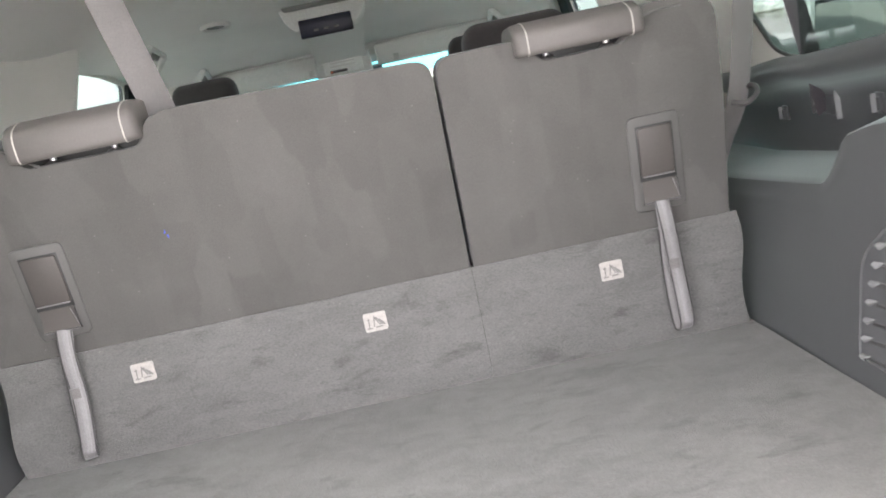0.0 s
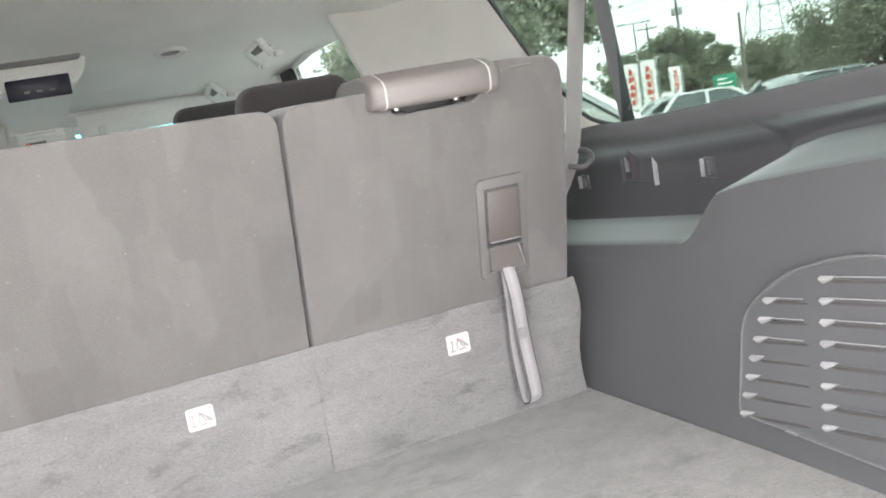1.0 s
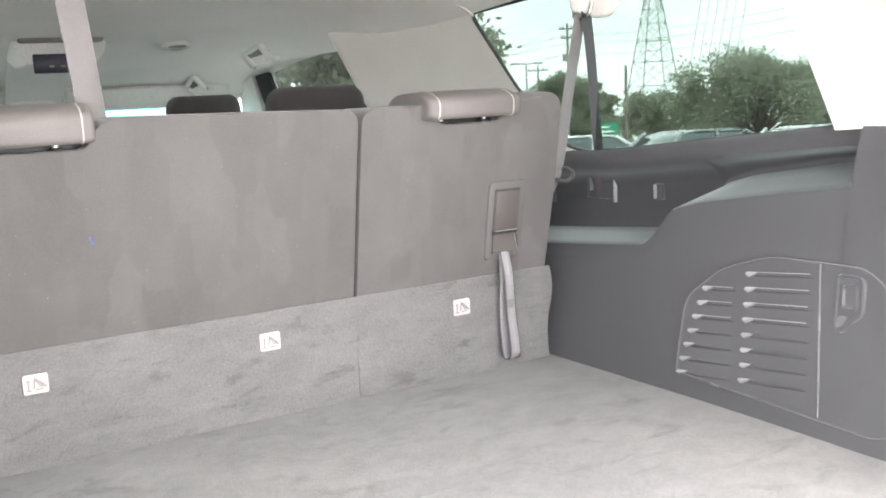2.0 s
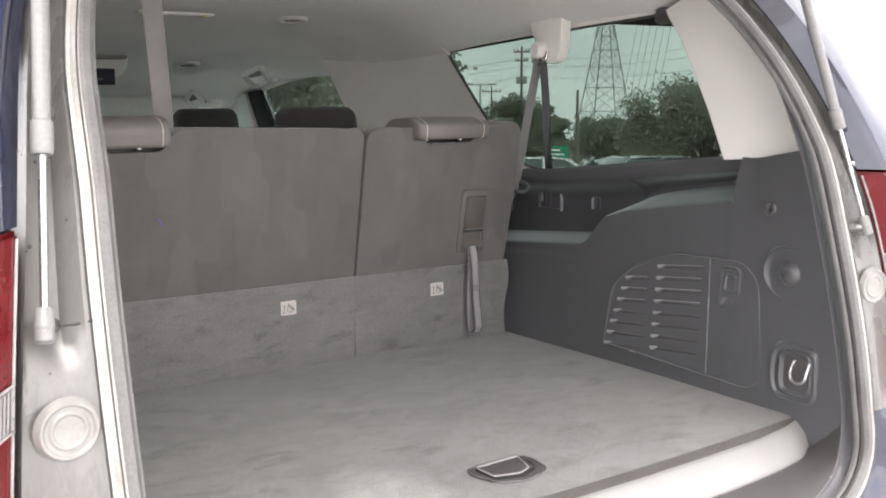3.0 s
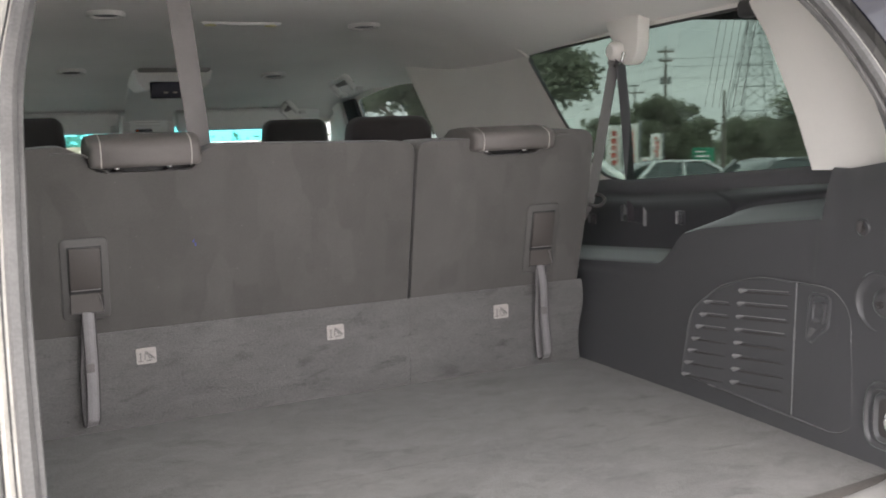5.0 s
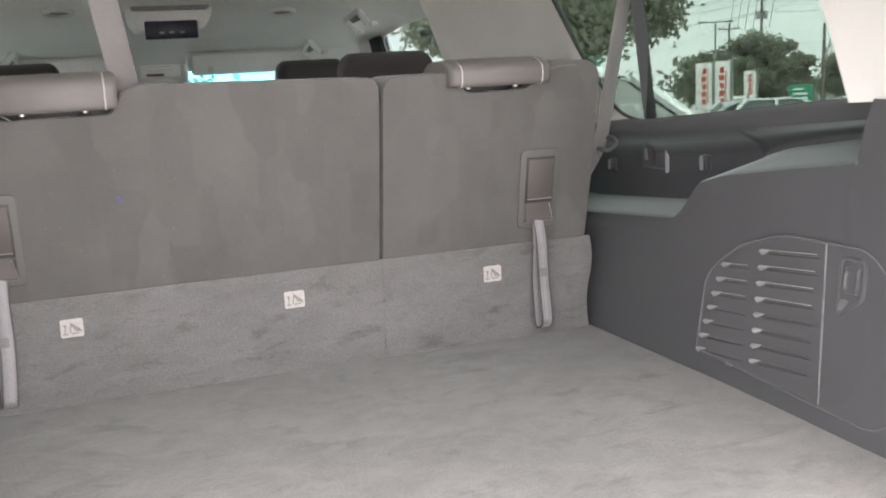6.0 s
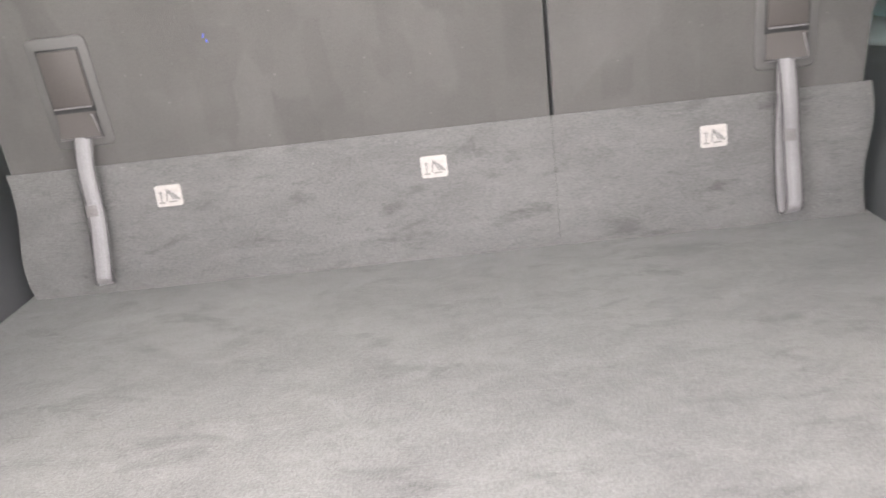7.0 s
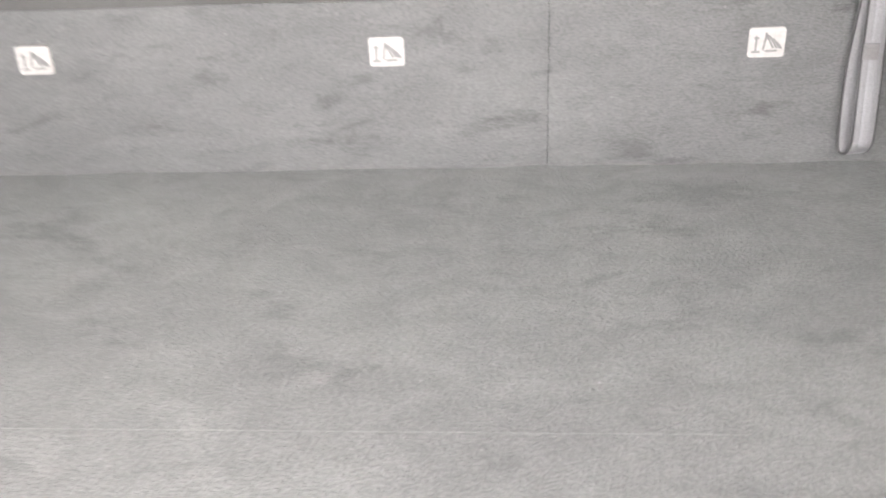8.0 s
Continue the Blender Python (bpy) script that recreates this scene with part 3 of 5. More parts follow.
    for z in (.895, .80):
        part("panel_dimple", turned([(.0, .0), (.012, .0), (.0155, -.0012), (.0175, -.0010), (.0195, .004)], 18, "y"), PAINT, suv).matrix_basis = jamb_at(s, corner(z, 1) - .024, z, -.001)
    rows = []
    for z in steps(.35, 1.80, 16):
        xo = corner(max(z, .66), 2) - (0.05 if z < .5 else 0)
        y0 = corner(max(z, .66), 3) + .215
        rows.append([(s * xo, y, z) for y in (y0, -.4, .1, .45)] if z <= 1.30 or z > 1.68 else [(s * xo, y0 + t * .03, z) for t in range(4)])
    part("quarter_panel", sheet(rows, thick=0.004), PAINT, suv)
    part("body_side", prism([(.45, .35), (3.3, .35), (3.3, 1.0), (2.05, 1.0), (2.0, 1.18), (.45, 1.24)], "x", s * .93, s * .955, .004), PAINT, suv)
    # gas strut of the open tailgate
    strut = new("gas_strut")
    strut.parent = suv
    tagged(strut, label="grey gas strut holding up the tailgate")
    foot, collar = Vector((s * .683, -.953, 1.246)), Vector((s * .665, -.905, 1.413))
    way = (collar - foot).normalized()
    part("rod", tube([foot + way * .012, collar + way * .01], .0043, 10), STEEL, strut, "bright steel rod")
    part("cylinder", tube([collar, collar + way * .004, collar + way * .034, collar + way * .036, collar + way * .55], [.0100, .0115, .0115, .0092, .0092], 14), STRUTGREY, strut)
    part("ball_socket", tube([foot - way * .018, foot - way * .015, foot + way * .014, foot + way * .018], [.0065, .0098, .0098, .0072], 12), STRUTGREY, strut)
    part("socket_band", tube([foot - way * .004, foot - way * .003, foot + way * .001, foot + way * .002], [.0098, .0104, .0104, .0098], 12), STRUTGREY, strut)
    part("ball_stud", tube([foot, foot + Vector((-s * .012, .025, -.006))], .009, 10), STEEL, strut)

# bumper with a ribbed step pad
bump = []
for i in range(25):
    x = -.95 + 1.9 * i / 24
    y = -1.235 + .16 * (abs(x) / .95) ** 3
    bump.append([(x, -1.0 + .02 * (abs(x) / .95) ** 2, .73), (x, -1.02, .727), (x, y + .03, .712), (x, y, .70), (x, y - .008, .68), (x, y, .55), (x, y + .03, .42)])
part("rear_bumper", sheet(bump, thick=0.006), PAINT, suv, "dark blue bumper under the opening")
pad = part("step_pad", sheet([[(x, -1.03, .7315), (x, -1.215 + .15 * (abs(x) / .95) ** 3, .7165), (x, -1.22 + .15 * (abs(x) / .95) ** 3, .70)] for x in steps(-.9, .9, 24)]), SILL, suv, "grey ribbed plastic step pad")
for i in range(6):
    f = .1 + .16 * i
    part("rib", tube([(x, -1.03 + f * (-.185 + .15 * (abs(x) / .95) ** 3), .733 - f * .015) for x in steps(-.88, .88, 20)], .0035, 6), DARKPL, pad)
for s in (1, -1):
    for wy in (.02, 3.0):
        wheel = part("wheel", turned([(.0, -.12), (.24, -.12), (.36, -.125), (.39, -.09), (.39, .09), (.36, .125), (.24, .12), (0, .12)], 28, "x", (s * .84, wy, .36)), RUBBER, suv, "black tyre")
        part("rim", turned([(.25, .0), (.24, s * .06), (.06, s * .035), (0, s * .045)], 20, "x", (s * .93, wy, .36)), STEEL, wheel)
# the raised tailgate over the opening
gate = part("tailgate", prism(rounded([(-.665, 1.80), (-.70, 1.83), (-1.28, 2.06), (-1.84, 2.19), (-1.86, 2.15), (-1.84, 2.10), (-1.28, 1.99), (-.70, 1.77)], .02), "x", -.635, .635, .01), PAINT, suv, "raised dark blue tailgate")
part("inner_trim", shift(block(-.62, .62, -.28, .28, -.01, .01, .008), pose(0, -1.55, 2.035, -11, 0, 0)), BEIGE, gate)
# closing body skins
part("tailgate_sill_skin", sheet([[(x, -1.0, .775), (x, -1.015, .765), (x, -1.02, .74), (x, -1.02, .70)] for x in steps(-.76, .76, 20)]), PAINT, suv)
part("roof", sheet([[(x, y, lerp([(-.68, 1.83), (0, 1.86), (1.5, 1.83), (2.4, 1.72)], y) - .095 * (abs(x) / .72) ** 4) for x in steps(-.80, .80, 14)] for y in steps(-.67, 2.35, 14)], thick=.01), PAINT, suv)
part("roof_header", sheet([[(x, -.645, 1.81 - .05 * (abs(x) / .5) ** 3), (x, -.64, 1.77 - .03 * (abs(x) / .5) ** 3), (x, -.625, 1.752 - .02 * (abs(x) / .5) ** 3)] for x in steps(-.5, .5, 12)], thick=.01), PAINT, suv)
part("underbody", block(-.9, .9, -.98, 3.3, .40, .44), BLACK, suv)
part("bonnet", block(-.9, .9, 2.9, 4.3, .5, 1.12, .12, 3), PAINT, suv)

# ---------------------------------------------------------------- floor
def floor_x(y):
    return lerp([(-.93, .646), (-.4, .637), (0, .618), (.2, .615)], y)


def edge_y(x):
    """The carpet's rear edge, bowed."""
    return -.884 + .028 * (x / .645) ** 2


rows = []
for y in [.05] + steps(0, -.90, 24) + [-.915, -.924, -.928]:
    dz = -.001 if y < -.91 else 0
    if y < -.92:
        dz = -.003
    if y < -.926:
        dz = -.03
    w = floor_x(y)
    row = []
    for u in steps(-1, 1, 30):
        e = edge_y(w * u)
        yy = y if y > -.3 else -.3 + (y + .3) * (e + .3) / (-.928 + .3)
        row.append((w * u, yy, FLOOR + dz))
    rows.append(row)
floor = part("floor", sheet(rows), CARPET, None, kind="structure")
tagged(floor, "worn grey carpeted cargo floor with brushed nap marks", "floor")
part("fold_line", tube([(x, -.458 - .012 * x, FLOOR - .0002) for x in steps(-.62, .30, 14)], .0007, 6), CARPET, floor)
# recessed pull handle in the floor
hx, hy = .038, -.782
handle = thing("floor_handle", "black recessed pull handle set into the cargo carpet", "handle", at=(hx, hy, FLOOR))
HANDLE = rounded([(-.067, .018), (-.061, .045), (0, .052), (.053, .048), (.059, .026), (.053, -.022), (.0, -.045), (-.047, -.031)], .012)
GRIP = rounded([(-.046, .036), (.040, .041), (.026, -.008), (.0, -.020), (-.044, -.009)], .006)
part("bezel", prism(HANDLE, "z", .0005, .003, .0012), DARKPL, handle)
part("bezel_edge", tube([(x, y, .003) for x, y in HANDLE], .0009, 6, closed=True), EDGE, handle)
part("recess", prism(rounded([(-.053, .034), (-.02, .043), (.047, .043), (.047, .01), (.034, -.016), (.0, -.032), (-.048, -.018)], .008), "z", .002, .0036, .0006), MATTBLACK, handle)
part("grip", prism(GRIP, "z", .0034, .0056, .001), DARKPL, handle)
part("grip_edge", tube([(x, y, .0056) for x, y in GRIP], .0013, 6, closed=True), GRIPEDGE, handle, "pale edge of the grip")
part("latch_slot", prism([(.036, .038), (.046, .036), (.033, -.010), (.026, -.008)], "z", .0038, .0062, .0006), RUBBER, handle)

# sill plate behind the carpet: a dark band at the carpet's edge, then the pale face
def sill_reach(x):
    """The face is deepest along the middle and turns in at its ends."""
    return lerp([(0, 1.03), (.40, 1.0), (.52, .94), (.60, .80), (.645, .52)], abs(x))


rows, edge_rows = [], []
for u in steps(-1, 1, 48):
    x = .648 * u
    e, k, b = edge_y(x), sill_reach(x), lerp([(0, .021), (.5, .020), (.60, .012), (.648, .002)], abs(x))
    edge_rows.append([(x, e + .004, .874), (x, e + .0005, FLOOR - .0012), (x, e - b * .45, FLOOR - .0025), (x, e - b * .85, FLOOR - .0050), (x, e - b, FLOOR - .009), (x, e - b, .862)])
    rows.append([(x, e - b + .004, .868), (x, e - b - .0005, .8735), (x, e - b - .005 * k, .8738), (x, e - b - .012 * k, .8705), (x, e - .046 * k - b * .1, .857), (x, e - .060 * k, .841), (x, e - .066 * k, .8295), (x, e - .0655 * k, .8265), (x, e - .06 * k, .818)])
sill = part("sill_plate", sheet(rows, thick=.003), SILL, None, kind="structure")
tagged(sill, "grey plastic sill plate along the tailgate opening", "sill")
part("carpet_binding", sheet(edge_rows), EDGEBAND, sill, "dark band along the cargo carpet's edge")
low = sorted((p.x, p.y, p.z) for p in RIGHT if p.z < .93)
rows = []
for x in steps(-.648, .648, 36):
    e, k = edge_y(x), sill_reach(x)
    yb, zb = lerp([(q[0], q[1]) for q in low], abs(x)), lerp([(q[0], q[2]) for q in low], abs(x))
    y0 = e - .050 * k
    rows.append([(x, e + .02, .86), (x, e - .02 * k, .845), (x, y0, .826)] + [(x, y0 + (yb + .002 - y0) * f, .826 + (zb - .826) * f ** 1.3) for f in (.25, .5, .75, 1)] + [(x, yb - .004, zb - .006)])
part("lower_sill", sheet(rows), DARKPL, sill, "black lower sill trim")
latch = thing("tailgate_striker_cover", "pale grey plastic striker cover on the tailgate sill", "latch")
part("cover", prism(rounded([(-.115, -.935), (.115, -.935), (.108, -.975), (.080, -1.03), (-.080, -1.03), (-.108, -.975)], .014), "z", .795, .8275, .008, 3), SILL, latch)
part("screw_hole", turned([(0, -.0006), (.0052, -.0006), (.0066, .0012), (.0078, .0012), (.0086, -.001)], 16, "z", (.043, -.978, .8275)), RUBBER, latch)
part("striker_cap", block(.010, .080, -1.022, -.992, .815, .834, .006, 3), DARKPL, latch, "dark cap over the striker")

# ---------------------------------------------------------------- side walls
WINDOW = [(.495, 1.612), (.30, 1.425), (.132, 1.299), (.045, 1.285), (-.605, 1.350), (-.535, 1.47), (-.455, 1.60), (-.405, 1.658), (-.1, 1.645)]
DOORWIN = [(.78, 1.24), (.85, 1.42), (1.0, 1.572), (1.30, 1.57), (1.6, 1.548), (1.85, 1.516), (1.73, 1.39), (1.62, 1.24)]
FRONTWIN = [(2.20, 1.02), (2.20, 1.435), (2.30, 1.452), (2.46, 1.41), (2.95, 1.16), (2.95, 1.02)]
REAR_LINE = [(.86, .636), (.90, .644), (1.0, .656), (1.085, .6655), (1.17, .671), (1.225, .675), (1.272, .680), (1.32, .690), (1.352, .703), (1.36, .709)]


def sill_line(y):
    """The height of the quarter window's lower edge."""
    return lerp([(-.605, 1.350), (.045, 1.285), (.11, 1.286), (.25, 1.268), (.4, 1.245)], y)


def between(p, q, f):
    return [(x0 + (x1 - x0) * f, z0 + (z1 - z0) * f) for (x0, z0), (x1, z1) in zip(p, q)]


def rear_profile():
    return [(lerp(REAR_LINE, z), z) for x, z in panel_profile(-.632)]


def end_profile():
    return [(open_x(max(z, .93)) if z > .90 else .642, z + .022 * min(1, max(0, (z - 1.2) / .15)) - .06 * max(0, (.9 - z) / .04)) for x, z in panel_profile(-.632)]


def lip_z(y):
    """The upper edge of the wall's face: the pocket's lip ahead, a rounded end, then the shelf's crest rising to the rear."""
    return lerp([(-.665, 1.267), (-.52, 1.2465), (-.36, 1.221), (-.301, 1.2045), (-.296, 1.2015), (-.290, 1.196), (-.275, 1.179), (-.255, 1.1565), (-.243, 1.1445), (-.23, 1.136), (-.215, 1.1305), (-.19, 1.1275), (.1, 1.101), (.4, 1.075)], y)


DEEP = .82


def panel_profile(y):
    """The side trim's section: wall, pocket ledge or shelf behind its lip, deep recess, rolled sill under the glass."""
    if y < -.70:
        return between(rear_profile(), end_profile(), (-.70 - y) / .155)
    if y < -.650:
        return between(panel_profile(-.650), rear_profile(), min(1, (-.650 - y) / .014))
    f = min(1, max(0, -y / .4))
    zs = sill_line(max(y, -.605))
    zt = lip_z(y)
    xl = .6685 + .08 * (zt - 1.137)
    back = lerp([(-.296, .031), (-.20, .012)], y)
    zb = min(1.085, zt - .03)
    row = [(.62 + .016 * f, .86), (.632 + .012 * f, .90), (.646 + .010 * f, 1.0), (.6535 + .012 * f, zb)]
    x0 = row[-1][0]
    row += [(x0 + (xl - x0) * (1 - (1 - k) ** 1.6), zb + (zt - .006 - zb) * k) for k in (.25, .5, .75, 1)]
    row += [(xl + .0012, zt - .0022), (xl + .005, zt)]
    row += [(xl + .005 + (DEEP - .012 - xl) * k, zt + back * k) for k in (.15, .35, .55, .75, .93)]
    zf = zt + back
    zr = max(zs - .078, zf + .016)
    zu = zs - .031
    row += [(DEEP - .003, zf + .003), (DEEP, zf + .010), (DEEP, (zf + .010 + zr) / 2), (DEEP - .002, zr), (DEEP - .012, zr + (zu - zr) * .34), (.788, zr + (zu - zr) * .6), (.769, zr + (zu - zr) * .8), (.7585, zu),
            (.7545, zs - .020), (.756, zs - .009), (.7615, zs - .001), (.7655, zs + .003)]
    return row


def side_wall(s, name, label):
    rows = []
    for y in [.95, .6, .3, .2, .1, 0, -.06] + steps(-.09, -.19, 6) + steps(-.20, -.31, 28) + steps(-.33, -.62, 13) + [-.640, -.650, -.654, -.660, -.664, -.68, -.70, -.73, -.78, -.82, -.855]:
        row = []
        for x, z in panel_profile(y):
            yy = y
            if y < -.70:
                f = (-.70 - y) / .155
                yy = -.70 + (open_y(max(z, .81)) + .70) * f
            row.append((s * x, yy, z))
        rows.append(row)
    skin = sheet(rows)
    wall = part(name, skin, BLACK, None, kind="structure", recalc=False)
    return tagged(wall, label, "wall")


def wall_plane_x(z):
    return .6455 + .10 * (z - .90)


def outset(loop, d):
    """An outline moved outward by about d."""
    cy, cz = sum(p[0] for p in loop) / len(loop), sum(p[1] for p in loop) / len(loop)
    hy, hz = max(abs(p[0] - cy) for p in loop), max(abs(p[1] - cz) for p in loop)
    return [(cy + (y - cy) * (1 + d / hy), cz + (z - cz) * (1 + d / hz)) for y, z in loop]


def frame_plate(outer, holes, x0, x1):
    """A plate with window holes, pulled along x."""
    bm = bmesh.new()
    edges = []
    for loop in (outer, *holes):
        vs = [bm.verts.new((x0, y, z)) for y, z in loop]
        edges += [bm.edges.new((vs[i], vs[(i + 1) % len(vs)])) for i in range(len(vs))]
    bmesh.ops.triangle_fill(bm, use_beauty=True, edges=edges)
    got = bmesh.ops.extrude_face_region(bm, geom=bm.faces[:])
    for v in [g for g in got["geom"] if isinstance(g, bmesh.types.BMVert)]:
        v.co.x = x1
    return bm


walls = {}
for s, name, side in ((1, "wall_right", "front passenger"), (-1, "wall_left", "driver")):
    wall = side_wall(s, name, "black grained plastic cargo side trim with a shelf ledge")
    walls[s] = wall
    win_out = rounded(WINDOW, .035, 5)
    door_out = rounded(DOORWIN, .04, 4)
    front_out = rounded(FRONTWIN, .03, 3)
    outer = [(-.62, 1.335), (-.56, 1.44), (-.47, 1.61), (-.42, 1.69), (-.1, 1.70), (.45, 1.67), (1.2, 1.63), (2.0, 1.56), (2.3, 1.48), (3.1, 1.15), (3.1, .95), (2.02, .95), (2.02, 1.15), (.95, 1.12), (.95, 1.14), (.40, 1.225), (.25, 1.250), (.1, 1.268)]
    part("window_surround", frame_plate(outer, [win_out, door_out, front_out], s * .766, s * .7685), BEIGE, wall, "beige plastic trim round the windows", smooth=False)
    part("window_skin", frame_plate(outset(outer, .03), [outset(o, .022) for o in (win_out, door_out, front_out)], s * .779, s * .786), PAINT, suv, "dark blue body skin round the windows", smooth=False)
    # black gasket on the glass edge
    for nm, o, sw in (("window_gasket", win_out, .7735),):
        bm = tube([(s * .769, y, z) for y, z in o], .0042, 6, closed=True)
        part(nm, bm, RUBBER, wall)
    part("corner_buffer", block(min(s * .735, s * .765), max(s * .735, s * .765), -.425, -.375, 1.632, 1.668, .012, 3), RUBBER, wall, "black rubber buffer at the window corner")
    # front side below the windows, unseen; beige to bounce light inside
    part("front_side_trim", block(min(s * .74, s * .80), max(s * .74, s * .80), .95, 3.2, .5, 1.0), BEIGE, wall)
    # rear pillar trim
    rows = []
    for z in steps(0, 1, 14):
        zi = 1.346 + z * (1.66 - 1.346)
        a0 = (lerp([(1.335, .704), (1.352, .705), (1.45, .722), (1.66, .738)], zi), lerp([(1.335, -.62), (1.352, -.612), (1.47, -.54), (1.60, -.46), (1.66, -.408)], zi), zi)
        zo = 1.36 + z * (1.705 - 1.36)
        b0 = (open_x(zo) + (.004 if zo < 1.385 else 0), open_y(zo), zo)
        row = [(s * (a0[0] + .06), a0[1] + .002, a0[2])]
        for k in range(11):
            f = k / 10
            bulge = .03 * math.sin(math.pi * f) * (.6 + .8 * f)
            p = [a0[i] + (b0[i] - a0[i]) * f for i in range(3)]
            row.append((s * (p[0] + bulge), p[1], p[2]))
        row.append((s * (b0[0] + .012), b0[1] - .01, b0[2] + .006))
        rows.append(row)
    part("rear_pillar_trim", sheet(rows, thick=.003), BEIGE, wall, "beige moulded rear pillar trim")
    pane = part("quarter_window", prism(outset(win_out, .014), "x", s * .7705, s * .774), QGLASS, None, kind="structure")
    pane.name = "window_1" if s > 0 else "window_2"
    tagged(pane, "green-tinted fixed rear quarter window", "window")
    pane = part("window_3" if s > 0 else "window_4", prism(outset(door_out, .014), "x", s * .7705, s * .774), DOORGLASS, None, kind="structure")
    tagged(pane, "tinted rear door window", "window")
    pane = part("window_5" if s > 0 else "window_6", prism(outset(front_out, .012), "x", s * .7705, s * .774), CLEARGLASS, None, kind="structure")
    tagged(pane, "clear front door window", "window")
    for i in range(6):
        y0 = -.262 - .0215 * i
        part("antenna_line", tube([(s * .7699, y0 + .012, 1.46), (s * .7699, y0 - .035, 1.655)], .0006, 4), RUBBER, wall, "thin dark antenna line printed on the glass")
    # dark door frame ahead of the rear door's glass, and the pillar beside it
    part("door_frame", prism(rounded([(1.855, 1.522), (1.735, 1.39), (1.625, 1.24), (1.80, 1.24), (1.90, 1.40), (1.985, 1.512)], .012), "x", s * .750, s * .7655, .004), MATTBLACK, wall, "black rear door window frame")
    part("centre_pillar_trim", prism(rounded([(1.99, 1.52), (1.905, 1.40), (1.81, 1.24), (1.90, 1.24), (2.02, 1.38), (2.085, 1.50)], .015), "x", s * .735, s * .7655, .01), BEIGE, wall, "curved pale centre pillar trim")
    # bulging trim between the quarter window and the rear door
    rows = []
    for z in steps(1.16, 1.70, 13):
        ye = .905 + 1.06 * (z - 1.44)
        ya = lerp([(1.16, .40), (1.30, .40), (1.45, .44), (1.58, .57), (1.70, .76)], z)
        line = smooth_line([(s * .7655, ya, z), (s * .757, ya + (ye - ya) * .28, z), (s * .712, ya + (ye - ya) * .72, z), (s * .665, ye - .035, z), (s * .655, ye - .004, z), (s * .668, ye + .022, z), (s * .765, ye + .07, z)], 4)
        rows.append(line)
    part("bulging_pillar_trim", sheet(rows), BEIGE, wall, "beige moulded trim between the windows")
    part("front_pillar_trim", tube([(s * .735, 2.20, 1.475), (s * .735, 2.36, 1.42), (s * .74, 2.60, 1.28), (s * .745, 2.85, 1.10)], [.05, .055, .055, .06], 10), BEIGE, wall, "pale front pillar trim")

    # ventilated access door
    door = new("access_door")
    door.parent = wall
    tagged(door, label="black louvred access door with a latch")

    def on(y, z, out=0.0):
        return Vector((s * (wall_plane_x(z) + .006 * max(0, (-.35 - y)) / .4 - out), y, z))

    outline = rounded([(-.340, .918), (-.352, 1.055), (-.43, 1.115), (-.53, 1.146), (-.70, 1.150), (-.745, 1.12), (-.775, .925), (-.74, .905), (-.634, .908)], [.012, .03, .03, .03, .02, .03, .02, .02, .01], 4)
    lo = [on(y, z, .0) for y, z in outline]
    hi = [on(y, z, .009) for y, z in outline]
    mid = Vector((0, 0, 0))
    for p in hi:
        mid += p / len(hi)
    bm = bmesh.new()
    r0, r1 = [bm.verts.new(p) for p in lo], [bm.verts.new(p) for p in hi]
    r2 = [bm.verts.new(p.lerp(mid, .02) + Vector((s * .003, 0, 0))) for p in hi]
    for i in range(len(lo)):
        k = (i + 1) % len(lo)
        bm.faces.new((r0[i], r0[k], r1[k], r1[i]))
        bm.faces.new((r1[i], r1[k], r2[k], r2[i]))
    bm.faces.new(r2)
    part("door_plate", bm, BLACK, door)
    # Seam and rim in lighter grey for their highlights.
    part("door_seam", tube([on(-.621, 1.150, .0070), on(-.639, .912, .0070)], .0017, 6), EDGE, door)
    rim = [on(y, z, .008) for y, z in outline]
    part("door_rim", tube(rim, .0017, 6, closed=True), EDGE, door)

    def louvre(ya, yb, z):
        """A dark strip for a slot's shade: broad ahead, running out behind."""
        h = .0019
        pts = []
        for u, k in ((0, .4), (.06, 1), (.5, .9), (.94, .6), (1, .3)):
            y = ya + (yb - ya) * u
            c = z + .105 * (-.485 - y)
            pts.append([on(y, c - h * k * 1.5, .0064), on(y, c - h * k * .9, .0066), on(y, c, .0067), on(y, c + h * .9 * k, .0072), on(y, c + h * k, .0064)])
        return sheet(pts)

    def scoop(ya, yb, z):
        """A small flat-topped scoop at a blade's end, standing out ahead and running out behind."""
        rows = [[on(ya + .0015, z - .003 + .105 * (-.485 - ya), .006)] * 7]
        for i in range(8):
            u = i / 7
            w = .0054 * min(1, .55 + u * 3) * (1 - u) ** .8 + .0002
            c = z + .105 * (-.485 - ya - (yb - ya) * u)
            rows.append([on(ya + (yb - ya) * u, c + .0016 - 2 * w * k / 6, .006 + .0062 * (1 - u) ** .7 * math.sin(math.pi * (k + .3) / 6.6) ** .7) for k in range(7)])
        return sheet(rows)

    def rake(y):
        """The blades rise a little towards the rear."""
        return .105 * (-.485 - y)

    for i in range(8):
        z = 1.1150 - .0253 * i
        part("slat", louvre(-.498, -.612, z - .0045), DARKPL, door)
        # Pale lines on the upper four blades and pale scoops paint their highlights.
        part("slat_edge", tube([on(y, z + .0008 + rake(y), o) for y, o in ((-.500, .0072), (-.512, .0085), (-.606, .0085))], .0010 if i < 4 else .0005, 5), SCOOP if i < 4 else BLACK, door)
        part("slat_end", scoop(-.484, -.506, z), SCOOP, door)
        if i > 0:
            ya = -.346 - .055 * max(0, (z + .0065 - .93) / .18) ** 1.3
